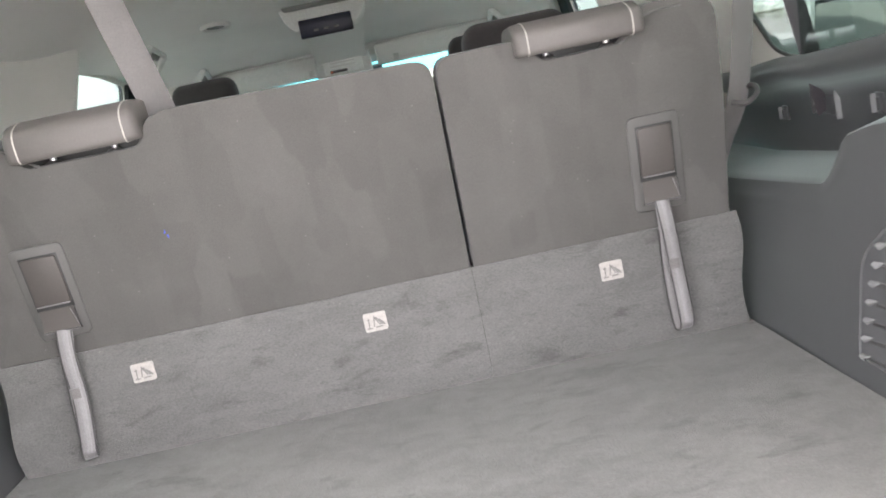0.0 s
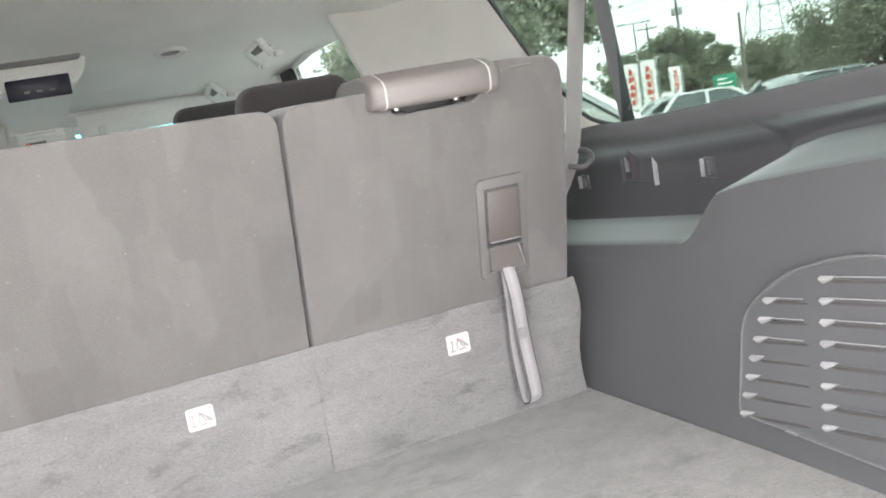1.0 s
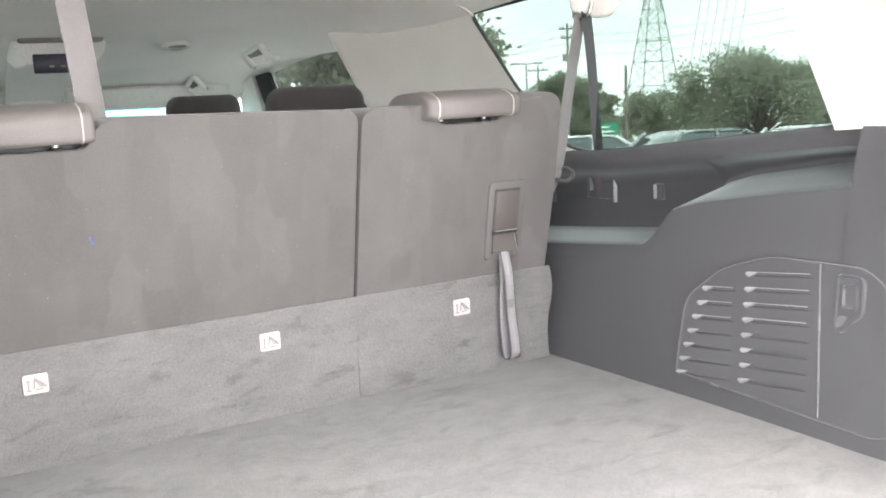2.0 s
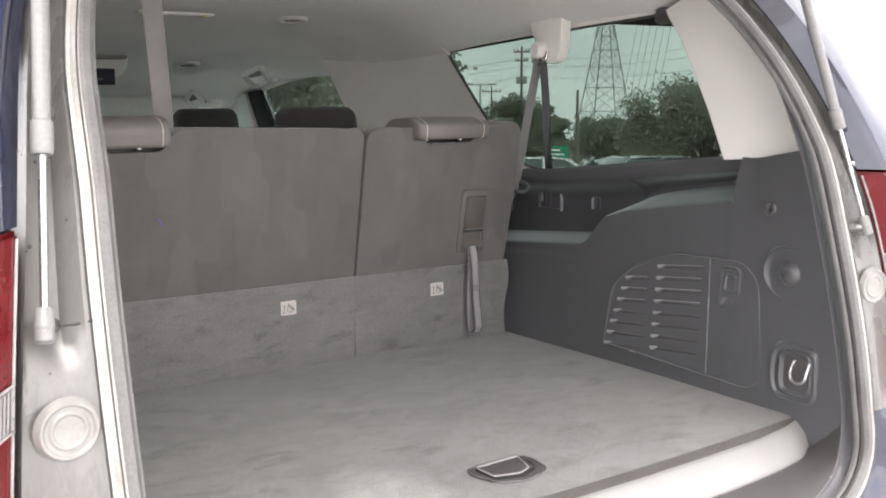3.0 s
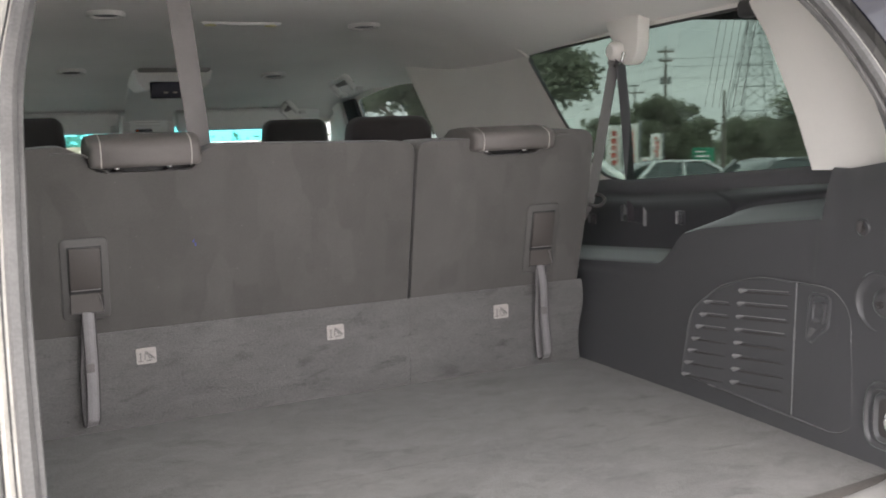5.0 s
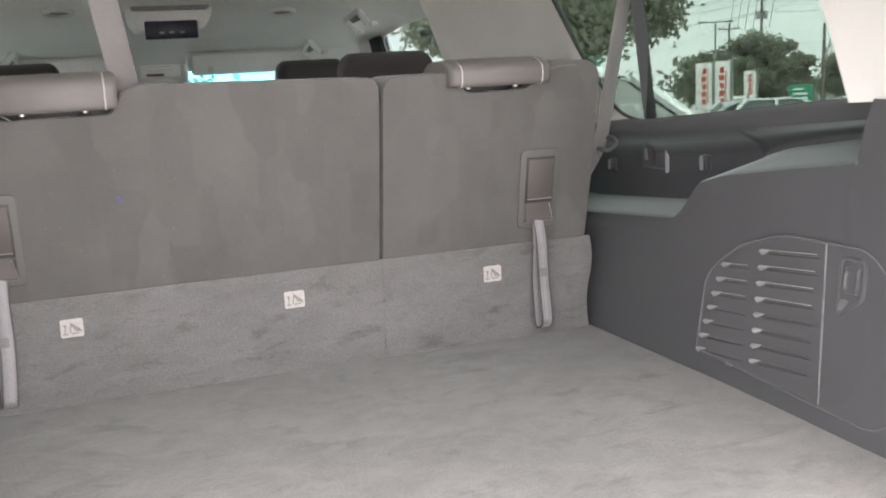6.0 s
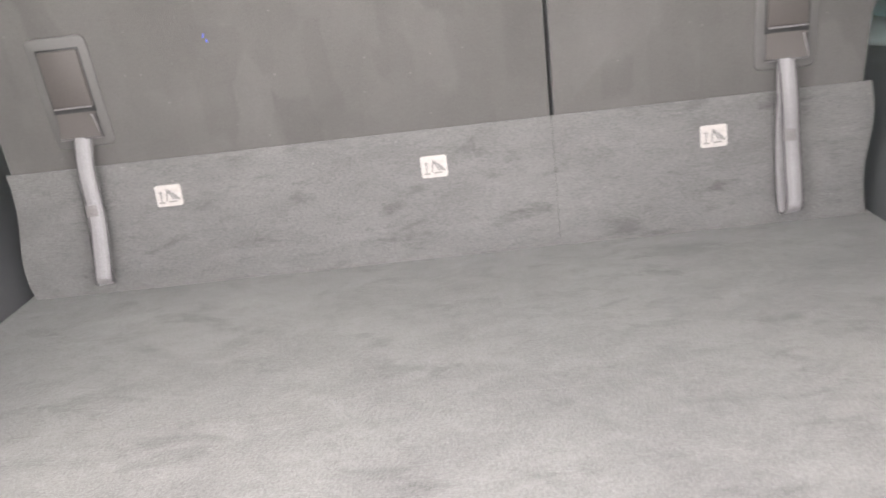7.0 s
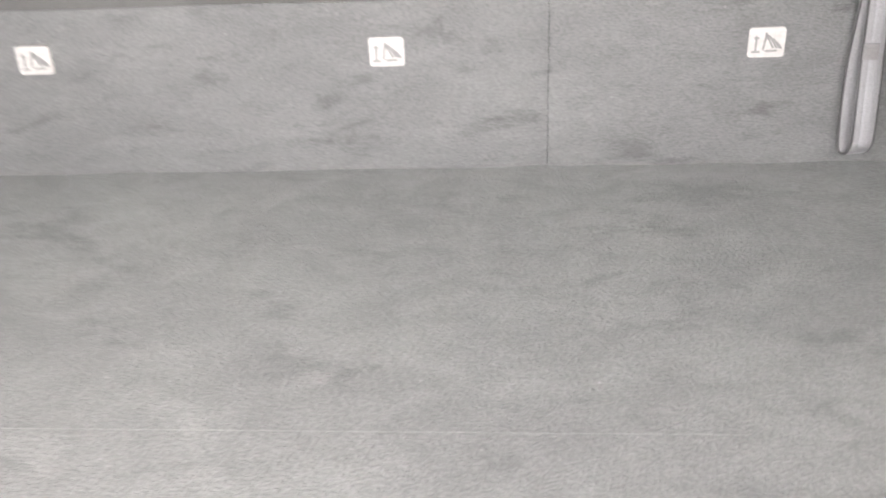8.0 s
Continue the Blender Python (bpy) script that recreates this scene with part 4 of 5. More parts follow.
            part("slat", louvre(ya - .012, -.462, z - .0065), DARKPL, door)
            part("slat_end", scoop(ya + .003, ya - .019, z - .002), SCOOP, door)
            if i < 4:
                part("slat_edge", tube([on(y, z - .0012 + rake(y), o) for y, o in ((ya - .016, .0072), (ya - .026, .0082), (-.456, .0082))], .0009, 5), SCOOP, door)
    well = rounded([(-.655, 1.134), (-.699, 1.134), (-.700, 1.080), (-.682, 1.068), (-.670, 1.052), (-.658, 1.053)], .013, 6)
    latchp = part("door_latch", tube([on(y, z, .0062) for y, z in well], .0034, 8, closed=True), BLACK, door)
    bm = bmesh.new()
    bm.faces.new([bm.verts.new(on(y, z, .0068 + .004 * max(0, (1.075 - z) / .035))) for y, z in well])
    part("latch_well", bm, BLACK, latchp)
    pts = rounded([(-.667, 1.124), (-.694, 1.124), (-.694, 1.085), (-.667, 1.085)], .009, 5)
    cy, cz = -.6805, 1.1045
    rows = [[on(cy + (y - cy) * k, cz + (z - cz) * k, o) for y, z in pts] for o, k in ((.006, 1.0), (.0115, .98), (.0132, .90), (.0128, .80), (.0112, .70), (.0108, .40), (.0108, .02))]
    part("latch_button", sheet(rows, closed=True), BLACK, latchp)
    # The scoop's brightness is put into a lighter grey.
    part("latch_scoop", sheet([[on(-.659, 1.080, .0072), on(-.681, 1.080, .0072)], [on(-.6595, 1.069, .009), on(-.675, 1.069, .010)], [on(-.660, 1.058, .0115), on(-.669, 1.058, .0115)]]), EDGE, latchp)

    # round jack-cover knob, hook and tie-down
    knob = new("round_boss")
    knob.parent = wall
    ky, kz = -.810, 1.143
    kx = .664
    part("boss_dish", turned([(.0, -.001), (.02, -.001), (.034, -.0015), (.043, -.004), (.047, -.0075), (.051, -.0065), (.056, .003)], 30, "x", (0, 0, 0)), BLACK, knob)
    part("boss_cone", turned([(.034, -.001), (.026, -.005), (.018, -.016), (.013, -.019), (.0, -.019)], 24, "x", (0, -.012, .001)), BLACK, knob)
    part("boss_pin", turned([(.007, -.017), (.0065, -.025), (.003, -.025), (.003, -.021), (.0, -.021)], 14, "x", (0, -.012, .001)), DARKPL, knob)
    knob.matrix_basis = pose(s * kx, ky, kz) @ Matrix.Diagonal((s, 1, 1, 1))
    hook = new("bag_hook")
    hook.parent = wall
    part("hook_base", turned([(.015, .004), (.015, -.003), (.012, -.006), (0, -.006)], 16, "x"), BLACK, hook)
    part("hook_arm", tube(smooth_line([(-.004, 0, 0), (-.014, -.002, -.002), (-.02, -.006, .006), (-.02, -.008, .014)], 4), .005, 8), DARKPL, hook)
    hook.matrix_basis = pose(s * .670, -.764, 1.26) @ Matrix.Diagonal((s, 1, 1, 1))
    tie = new("tie_down")
    tie.parent = wall
    cup = rounded([(-.050, -.052), (.044, -.050), (.051, 0), (.042, .053), (-.050, .053)], .026, 6)
    part("tie_cup", sheet([[(x, y * k, z * k) for y, z in cup] for x, k in ((.006, 1.10), (-.001, 1.05), (-.0045, 1.0), (-.0058, .955), (-.0045, .91), (-.001, .865), (-.0004, .80))], closed=True), BLACK, tie)
    inner = rounded([(-.040, -.041), (.029, -.040), (.032, .0), (.029, .043), (-.040, .043)], .020, 6)
    part("tie_ridge", sheet([[(x, -.004 + (y + .004) * k, z * k) for y, z in inner] for x, k in ((.001, 1.03), (-.0035, .99), (-.0058, .93), (-.0045, .86), (-.0008, .78), (.0005, .70))], closed=True), BLACK, tie)
    part("tie_plate", prism(rounded([(-.034, -.032), (.022, -.032), (.022, .034), (-.034, .034)], .014), "x", -.0008, .003), DARKPL, tie)
    part("tie_loop", tube(smooth_line([(-.003, -.036, .0275), (-.013, -.037, .0095), (-.016, -.033, -.0065), (-.017, -.020, -.0125), (-.016, -.006, -.0065), (-.013, -.003, .0095), (-.003, -.004, .0275)], 4), .0025, 8), CHROME, tie, "bright metal tie-down loop")
    tie.matrix_basis = pose(s * .6450, -.849, .9605) @ Matrix.Diagonal((s, 1, 1, 1))
    # clips on the recessed wall, with pale strips that paint their edge glints
    for cy, cz, h in ((-.117, 1.209, .016), (.243, 1.175, .013)):
        c = part("trim_clip", merge(block(-.004, .002, -.012, .012, -h, h, .002), block(-.009, 0, -.006, -.001, -h * .7, h * .6, .002)), BLACK, wall)
        part("clip_edge", block(-.012, -.001, .007, .0092, -h * .9, h * .9, .0008), SCOOP, c)
        c.matrix_basis = pose(s * (DEEP - .002), cy, cz) @ Matrix.Diagonal((s, 1, 1, 1))
    slot = part("belt_slot", merge(block(-.004, .006, -.045, .045, -.03, .035, .003), block(-.010, 0, .040, .0435, -.03, .02, .0012)), BLACK, wall)
    # Pale strips for the upright glints beside the slot.
    part("slot_edge", block(-.010, 0, -.0500, -.0480, -.035, .035, .0008), SCOOP, slot)
    part("slot_edge", block(-.013, 0, .0250, .0268, -.014, .016, .0008), SCOOP, slot)
    slot.matrix_basis = pose(s * (DEEP - .002), .065, 1.212) @ Matrix.Diagonal((s, 1, 1, 1))

    # belt anchor on the pillar, shoulder belt and its lower run
    anchor = thing("shoulder_belt", "grey third-row shoulder belt hanging from a roof anchor", "seat belt", "third-row belts")
    ax, ay, az = .722, -.02, 1.59
    part("anchor_housing", prism(rounded([(.055, 1.70), (-.095, 1.70), (-.090, 1.59), (-.070, 1.562), (-.040, 1.557), (-.020, 1.573), (.032, 1.65)], [.01, .01, .02, .02, .015, .02, .03], 4), "x", s * .712, s * .745, .008, 2), BEIGE, anchor, "beige plastic anchor housing")
    part("anchor_knob", turned([(.0, -.022), (.015, -.02), (.022, -.012), (.023, .0), (.023, .012)], 20, "x", (0, 0, 0)), BEIGE, anchor).matrix_basis = pose(s * .708, -.017, 1.591) @ Matrix.Diagonal((s, 1, 1, 1))
    part("anchor_loop", tube(smooth_line([(s * .705, .004, 1.578), (s * .70, .0, 1.564), (s * .70, -.02, 1.558), (s * .70, -.045, 1.566), (s * .705, -.05, 1.588)], 4), .004, 8), STEEL, anchor)
    part("webbing", ribbon(smooth_line([(s * .702, -.018, 1.570), (s * .680, .0, 1.41), (s * .652, .012, 1.25), (s * .618, .05, 1.15), (s * .585, .085, 1.0)], 6), (s, .42, 0), .044, .0025), BELT, anchor)
    # The lower run's shade is put into a darker copy of the webbing.
    part("lower_webbing", ribbon([(s * .714, -.020, 1.58), (s * .740, -.002, 1.48), (s * .768, .022, 1.37), (s * .792, .044, 1.285), (s * .812, .064, 1.205), (s * .816, .066, 1.19)], (s, .5, 0), .046, .0025), BELTSHADE, anchor, "shaded dark run of the belt")
    part("belt_guide", tube(smooth_line([(s * .635, -.01, 1.243), (s * .650, -.028, 1.240), (s * .672, -.02, 1.252), (s * .676, .012, 1.262), (s * .650, .034, 1.25)], 5), .0045, 8), DARKPL, anchor)

# ---------------------------------------------------------------- ceiling
CEIL = [(-.63, 1.745), (-.4, 1.742), (.0, 1.735), (.4, 1.725), (.69, 1.708), (1.0, 1.675), (1.45, 1.612), (1.9, 1.535), (2.2, 1.475), (2.34, 1.425)]
EDGE = [(-.63, 1.70), (-.4, 1.668), (0, 1.652), (.45, 1.612), (1.2, 1.566), (1.7, 1.556), (2.0, 1.51), (2.34, 1.40)]


def ceiling_z(x, y):
    c, e = lerp(CEIL, y), lerp(EDGE, y)
    u = min(1, max(0, (abs(x) - .42) / (.742 - .42)))
    return c + (e - c) * u ** 1.6


xs = steps(-.770, .770, 38)
roof_skin = part("ceiling", sheet([[(x * (1 if y > -.5 else lerp([(-.63, .74), (-.5, 1)], y)), y, ceiling_z(x, y)) for x in xs] for y in steps(-.63, 2.34, 40)], thick=.006), LINER, None, kind="structure")
tagged(roof_skin, "grey-beige cloth headliner", "ceiling")
for s in (1, -1):
    part("liner_seam", tube(smooth_line([(s * .744, .44, 1.602), (s * .71, .46, 1.632), (s * .66, .52, 1.672), (s * .6, .57, 1.693)], 5), .004, 6), BEIGE, roof_skin)


def dome_lamp(x, y, r=.045):
    d = thing("dome_lamp", "small oval roof lamp in the headliner, unlit", "lamp", "roof lamps", at=(x, y, ceiling_z(x, y)))
    slope = math.atan((ceiling_z(x, y + .05) - ceiling_z(x, y - .05)) / .1)
    d.rotation_euler = (slope, 0, 0)
    part("bezel", turned([(r, .004), (r, -.006), (r * .92, -.011), (r * .78, -.010), (r * .72, -.003), (.0, -.003)], 28, "z"), LAMPRIM, d, "pale grey bezel")
    part("lens", turned([(r * .68, -.003), (r * .6, -.0065), (.0, -.007)], 24, "z"), DARKPL, d)
    return d


for x, y in ((.322, 1.483), (.362, .688), (-.335, .56), (-.349, 1.40)):
    dome_lamp(x, y)
reading = thing("reading_lamp_bar", "headliner lamp bar with two small amber lenses", "lamp", at=(.018, .69, ceiling_z(.018, .69)))
part("bar", block(-.105, .105, -.018, .018, -.006, .004, .004), LINER, reading)
for x in (-.08, .08):
    part("lens", turned([(.017, -.005), (.014, -.009), (0, -.0095)], 18, "z", (x, 0, 0)), material("amber_lens", (0.75, 0.68, 0.35), 0.3, bump=0), reading, "pale amber lens")
for x in (-.03, .0, .03):
    part("button", block(x - .01, x + .01, -.009, .009, -.008, -.004, .002), LAMPRIM, reading)


def grab_handle(s, y, x, z, long, rise, leg):
    """A folded handle along the roof rail: a bar with a leg at each end, hinged on a dark-rimmed mount."""
    g = thing("grab_handle", "pale grey folding grab handle over the door", "handle", "grab handles")
    h, (lx, lz) = long / 2, leg
    near, far = Vector((0, -h, rise / 2)), Vector((0, h, -rise / 2))
    line = smooth_line([near + Vector((lx, .012, lz)), near + Vector((lx * .3, .003, lz * .3)), near + Vector((0, .012, 0)), near.lerp(far, .5), far + Vector((0, -.012, 0)), far + Vector((lx * .3, -.003, lz * .3)), far + Vector((lx, -.012, lz))], 4)
    part("grip", ribbon(line, (.8, 0, .6), .022, .014), WHITEPL, g)
    for p in (near, far):
        m = part("mount", block(-.008, .016, -.011, .011, -.010, .006, .004), LAMPRIM, g)
        m.location = p + Vector((lx + .012, 0, lz))
    # Darker slab stands in for the shadow behind the folded handle.
    part("recess", shift(block(.004, .034, -h + .014, h - .014, -.003, .003, .002), Matrix.Translation((.004, 0, .008)) @ pose(0, 0, 0, -math.degrees(math.atan2(rise, long)), 45, 0)), LINERDARK, g, "dark slab for the shade behind the handle")
    g.matrix_basis = pose(s * x, y, z) @ Matrix.Diagonal((s, 1, 1, 1))
    return g


for s in (1, -1):
    grab_handle(s, 1.40, .530, 1.580, .165, .020, (.032, -.040))
    grab_handle(s, 2.02, .512, 1.500, .11, .034, (.042, -.042))

# drop-down screen, overhead console, visors
screen = thing("overhead_screen", "folded ceiling video screen in a pale housing", "screen", at=(-.035, 1.42, 1.612))
part("housing", prism(rounded([(-.13, .01), (.13, .01), (.118, -.03), (.09, -.062), (.05, -.05), (-.05, -.05), (-.09, -.062), (-.118, -.03)], .012), "y", -.02, .24, .008), WHITEPL, screen)
part("lid", block(-.115, .115, -.06, .10, .0, .022, .01), LINERDARK, screen, "brown-grey folded screen lid")
part("display", block(-.078, .078, -.027, -.018, -.084, -.03, .004), SCREEN, screen, "dark display panel")
for x in (-.03, .0, .03):
    part("display_button", block(x - .007, x + .007, -.0295, -.026, -.068, -.062, .001), GREYINK, screen)
part("tail", sheet([[(x * w, y, z) for x in steps(-.11, .11, 6)] for y, z, w in ((.2, -.02, 1), (.4, -.07, .9), (.55, -.13, .8), (.62, -.19, .8))], thick=.01), LINER, screen)
console = thing("overhead_console", "pale overhead console with switches ahead of the screen", "console", at=(-.035, 2.02, 1.455))
part("body", block(-.10, .10, -.03, .12, -.065, .03, .015), LAMPRIM, console)
panel = part("switch_panel", block(-.07, .07, -.034, -.028, -.045, .018, .004), WHITEPL, console)
for z in (.006, -.006, -.018):
    part("switch_row", block(-.045, .042, -.0365, -.033, z - .003, z + .002, .001), LAMPRIM, panel)
part("card_slot", block(-.05, .012, -.0375, -.033, -.041, -.031, .002), DARKPL, console, "dark slot in the console")
part("indicator", block(-.048, -.040, -.0395, -.036, -.039, -.033, .001), ORANGE, console, "small amber indicator")
for s in (1, -1):
    visor = thing("sun_visor", "pale grey folded sun visor with a white label", "sun visor", "visors", at=(s * .33, 2.08, 1.445))
    part("pad", block(-.245 if s > 0 else -.20, .20 if s > 0 else .245, -.012, .012, -.036, .045, .012, 3), LINER, visor)
    part("header_trim", block(-.30, .36, .014, .05, .0, .10, .02, 2) if s > 0 else block(-.36, .30, .014, .05, .0, .10, .02, 2), LINER, visor)
    part("label", block(-.10, .12, -.0135, -.011, .0, .022), WHITEPL, visor, "white warning label")
    part("hinge_clip", block(-.185, -.165, -.02, .0, -.03, -.005, .004) if s > 0 else block(.165, .185, -.02, .0, -.03, -.005, .004), LAMPRIM, visor)

# windscreen and what stands before it
for nm, z0, z1, y0, y1, mat, lab in (("window_7", 1.12, 1.350, 2.80, 2.47, CLEARGLASS, "clear windscreen"), ("window_8", 1.352, 1.43, 2.467, 2.355, SHADEBAND, "cyan shade band along the windscreen top")):
    pane = part(nm, sheet([[(x, y0, z0), (x, y1, z1)] for x in steps(-.76, .76, 8)], thick=.003), mat, None, kind="structure")
    tagged(pane, lab, "window")
mirror = thing("rear_view_mirror", "black rear-view mirror on the windscreen", "mirror", at=(-.02, 2.36, 1.385))
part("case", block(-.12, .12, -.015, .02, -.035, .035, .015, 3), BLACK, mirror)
dash = thing("dashboard", "black dashboard under the windscreen", "dashboard")
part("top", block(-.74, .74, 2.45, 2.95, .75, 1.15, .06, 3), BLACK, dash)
inner = part("floor_front", block(-.70, .70, .06, 2.6, .50, .56, .01), CARPET, None, kind="structure")
inner.name = "floor_front"
tagged(inner, "dark carpet under the passenger seats", "floor")

# ---------------------------------------------------------------- third-row seat
def lean(bm, z0=1.07, rate=.205):
    for v in bm.verts:
        if v.co.z > z0:
            v.co.y -= (v.co.z - z0) * rate
    return bm


def seat_half(name, outline, radii, label, hc, button_x0, button_x1, strap_x, strap_dx, flap):
    seat = thing(name, label, "seat", "third-row seat halves")
    bm = prism(rounded(outline, radii, 5), "y", -.004, .12, .016, 4)
    bmesh.ops.triangulate(bm, faces=[f for f in bm.faces if len(f.verts) > 4])
    part("backrest", lean(bm), SEAT, seat, "dark grey carpeted seat back with brush marks")
    x0, x1 = flap
    rows = []
    for z in steps(.874, 1.070, 10):
        wob = .0025 * math.sin(z * 60) + .004 * math.sin(z * 17)
        edge = .006 * math.sin(z * 31 + 1)
        a, b = x0 + (edge if x0 < -.3 else 0), x1 + (edge if x1 > .3 else 0)
        rows.append([(a + (b - a) * k / 24, -.009 + wob * .5 + (.004 if k in (0, 24) else 0) + .0015 * math.sin(k * .9 + z * 20), z) for k in range(25)])
    part("carpet_flap", sheet(rows, thick=.006), FLAP, seat, "grey carpet flap below the seat back")
    # headrest folded on top
    tall = .008 if hc < 0 else -.002
    prof = rounded([(-.098, 1.381), (.06, 1.385), (.075, 1.405), (.04, 1.429 + tall), (-.06, 1.434 + tall), (-.103, 1.418 + tall)], [.012, .02, .02, .03, .03, .02], 5)
    bmh = bmesh.new()
    rings = []
    for u, k in ((-.098, .72), (-.0975, .86), (-.094, .95), (-.088, .985), (-.08, 1.0), (-.0785, .985), (-.077, 1.0), (0, 1.01), (.077, 1.0), (.0785, .985), (.08, 1.0), (.088, .985), (.094, .95), (.0975, .86), (.098, .72)):
        rings.append([(hc + u, -.015 + (y + .015) * k, 1.404 + (z - 1.404) * k) for y, z in prof])
    bmh.free()
    bmh = sheet(rings, closed=True)
    bmh.verts.ensure_lookup_table()
    n = len(prof)
    bmh.faces.new(bmh.verts[:n])
    bmh.faces.new(bmh.verts[-n:])
    head = part("headrest", bmh, LEATHER, seat, "brown-grey vinyl headrest with pale stitching")
    for u in (-.0785, .0785):
        part("stitching", tube([(hc + u, -.015 + (y + .015) * .997, 1.404 + (z - 1.404) * .997) for y, z in prof], .0012, 5, closed=True), STITCH, head, "pale stitched seam")
    # Black block fills the gap under the headrest in place of shade.
    part("headrest_slot", block(hc - .100, hc + .100, -.036, .03, 1.360, 1.396, .004), RUBBER, head)
    for u in (-.047, .047):
        part("headrest_post", tube([(hc + u, -.046, 1.368), (hc + u, -.046, 1.392)], .0048, 10), CHROME, head, "bright metal post")
        part("post_collar", turned([(.013, -.004), (.013, .002), (.010, .005), (.006, .006)], 18, "z", (hc + u, -.048, 1.3705)), DARKPL, head)
    side = 1 if hc > 0 else -1
    part("piping", tube(smooth_line([(hc + side * u, -.0055 - (z - 1.07) * .205, z) for u, z in ((.062, 1.3715), (.075, 1.380), (.092, 1.397), (.115, 1.408), (.16, 1.410))], 4), .0022, 6), BEZEL, seat)
    # release handle
    rel = new("release_handle")
    rel.parent = seat
    tagged(rel, label="grey-brown plastic fold-down release with a pull strap")
    w0, w1 = button_x0 - .014, button_x1 + .014
    cxm = (button_x0 + button_x1) / 2
    part("bezel", lean(prism(rounded([(w0, 1.100), (w1, 1.100), (w1, 1.256), (w0, 1.256)], .012), "y", -.0085, .0, .003)), BEZEL, rel)
    part("button", lean(block(button_x0, button_x1, -.014, -.004, 1.158, 1.238, .004, 2)), BUTTON, rel)
    part("button_gap", lean(block(button_x0 - .002, button_x1 + .002, -.0095, -.004, 1.150, 1.2405, .001)), RUBBER, rel)
    part("cup", lean(sheet([[(button_x0 + .001, -.0098, 1.151), (button_x1 - .001, -.0098, 1.151)], [(button_x0 + .0, -.012, 1.135), (button_x1, -.012, 1.135)], [(button_x0 - .001, -.017, 1.115), (button_x1 + .002, -.017, 1.115)], [(button_x0 - .001, -.006, 1.112), (button_x1 + .002, -.006, 1.112)]], thick=.002)), BUTTON, rel)
    # Pale tubes paint the highlights on the button's edge and the cup.
    part("button_edge", lean(tube([(button_x0 + .002, -.0145, 1.1585), (button_x1 - .002, -.0145, 1.1585)], .0012, 6)), STRAP, rel)
    part("cup_edge", lean(tube([(button_x0 - .001, -.0175, 1.1145), (button_x1 + .002, -.0175, 1.1145), (button_x1 - .006, -.0125, 1.148)], .0011, 6)), STRAP, rel)
    part("cup_lip", lean(tube([(button_x0 - .001, -.017, 1.115), (button_x1 + .002, -.017, 1.115), (button_x1 + .0, -.0125, 1.148)], .0018, 6)), DARKPL, rel)
    sx = strap_x
    dx = strap_dx
    front = smooth_line([(sx, -.026, 1.116), (sx + dx * .2 + .001, -.036, 1.07), (sx + dx * .55 + .004, -.035, 1.00), (sx + dx * .9 + .004, -.045, .935), (sx + dx + .003, -.047, .915), (sx + dx + .001, -.038, .904),
                         (sx + dx * .95 - .003, -.027, .912), (sx + dx * .62 - .005, -.022, .99), (sx + dx * .3 - .002, -.024, 1.07), (sx, -.020, 1.112)], 6)
    strap = part("pull_strap", ribbon(front, (1, .12, .05), .0225, .0022), STRAP, rel, "silver-grey webbing pull loop")
    # Dark cords at both edges put the strap's shading into colour.
    for side in (-1, 1):
        part("strap_edge", tube([p + Vector((side * .0112, side * .0012, side * .0005)) for p in front[:-6]], .0014, 5), DARKPL, strap)
    # Lighter rib paints the highlight along the strap's middle.
    part("strap_rib", ribbon([p + Vector((.001, -.0014, 0)) for p in front[:25]], (1, .12, .05), .010, .0012), STRAPRIB, strap, "raised middle of the webbing in a lighter highlight grey")
    part("strap_stitching", block(sx + strap_dx * .5 - .008, sx + strap_dx * .5 + .008, -.0395, -.0375, 1.005, 1.022, .001), BELT, strap)
    return seat


right_outline = [(.1800, 1.06), (.605, 1.06), (.612, 1.25), (.609, 1.418), (.50, 1.423), (.478, 1.398), (.462, 1.372), (.338, 1.370), (.318, 1.408), (.1800, 1.407)]
right_radii = [.004, .004, .05, .04, .03, .014, .014, .014, .014, .03]
seat_half("third_row_seat", right_outline, right_radii, "narrow half of the folded-up third-row seat in dark grey", .397, .467, .522, .494, .0, (.1758, .613))
left_outline = [(-.597, 1.06), (.1745, 1.06), (.1745, 1.408), (-.225, 1.417), (-.255, 1.408), (-.275, 1.372), (-.445, 1.372), (-.468, 1.405), (-.50, 1.423), (-.597, 1.417)]
left_radii = [.004, .004, .03, .02, .012, .012, .012, .012, .025, .035]
seat_half("third_row_seat", left_outline, left_radii, "wide half of the folded-up third-row seat in dark grey", -.361, -.503, -.447, -.474, -.010, (-.607, .1752))

wide = bpy.data.objects["third_row_seat.001"]
INK = material("blue_ink", (0.05, 0.09, 0.6), 0.6, bump=0)
for x, z, a in ((-.277, 1.236, 20), (-.2745, 1.229, -15)):
    part("pen_mark", shift(block(-.0009, .0009, -.0006, .0006, -.004, .004), pose(x, -.0045 - (z - 1.07) * .205, z, -11, a, 0)), INK, wide, "small blue pen mark")
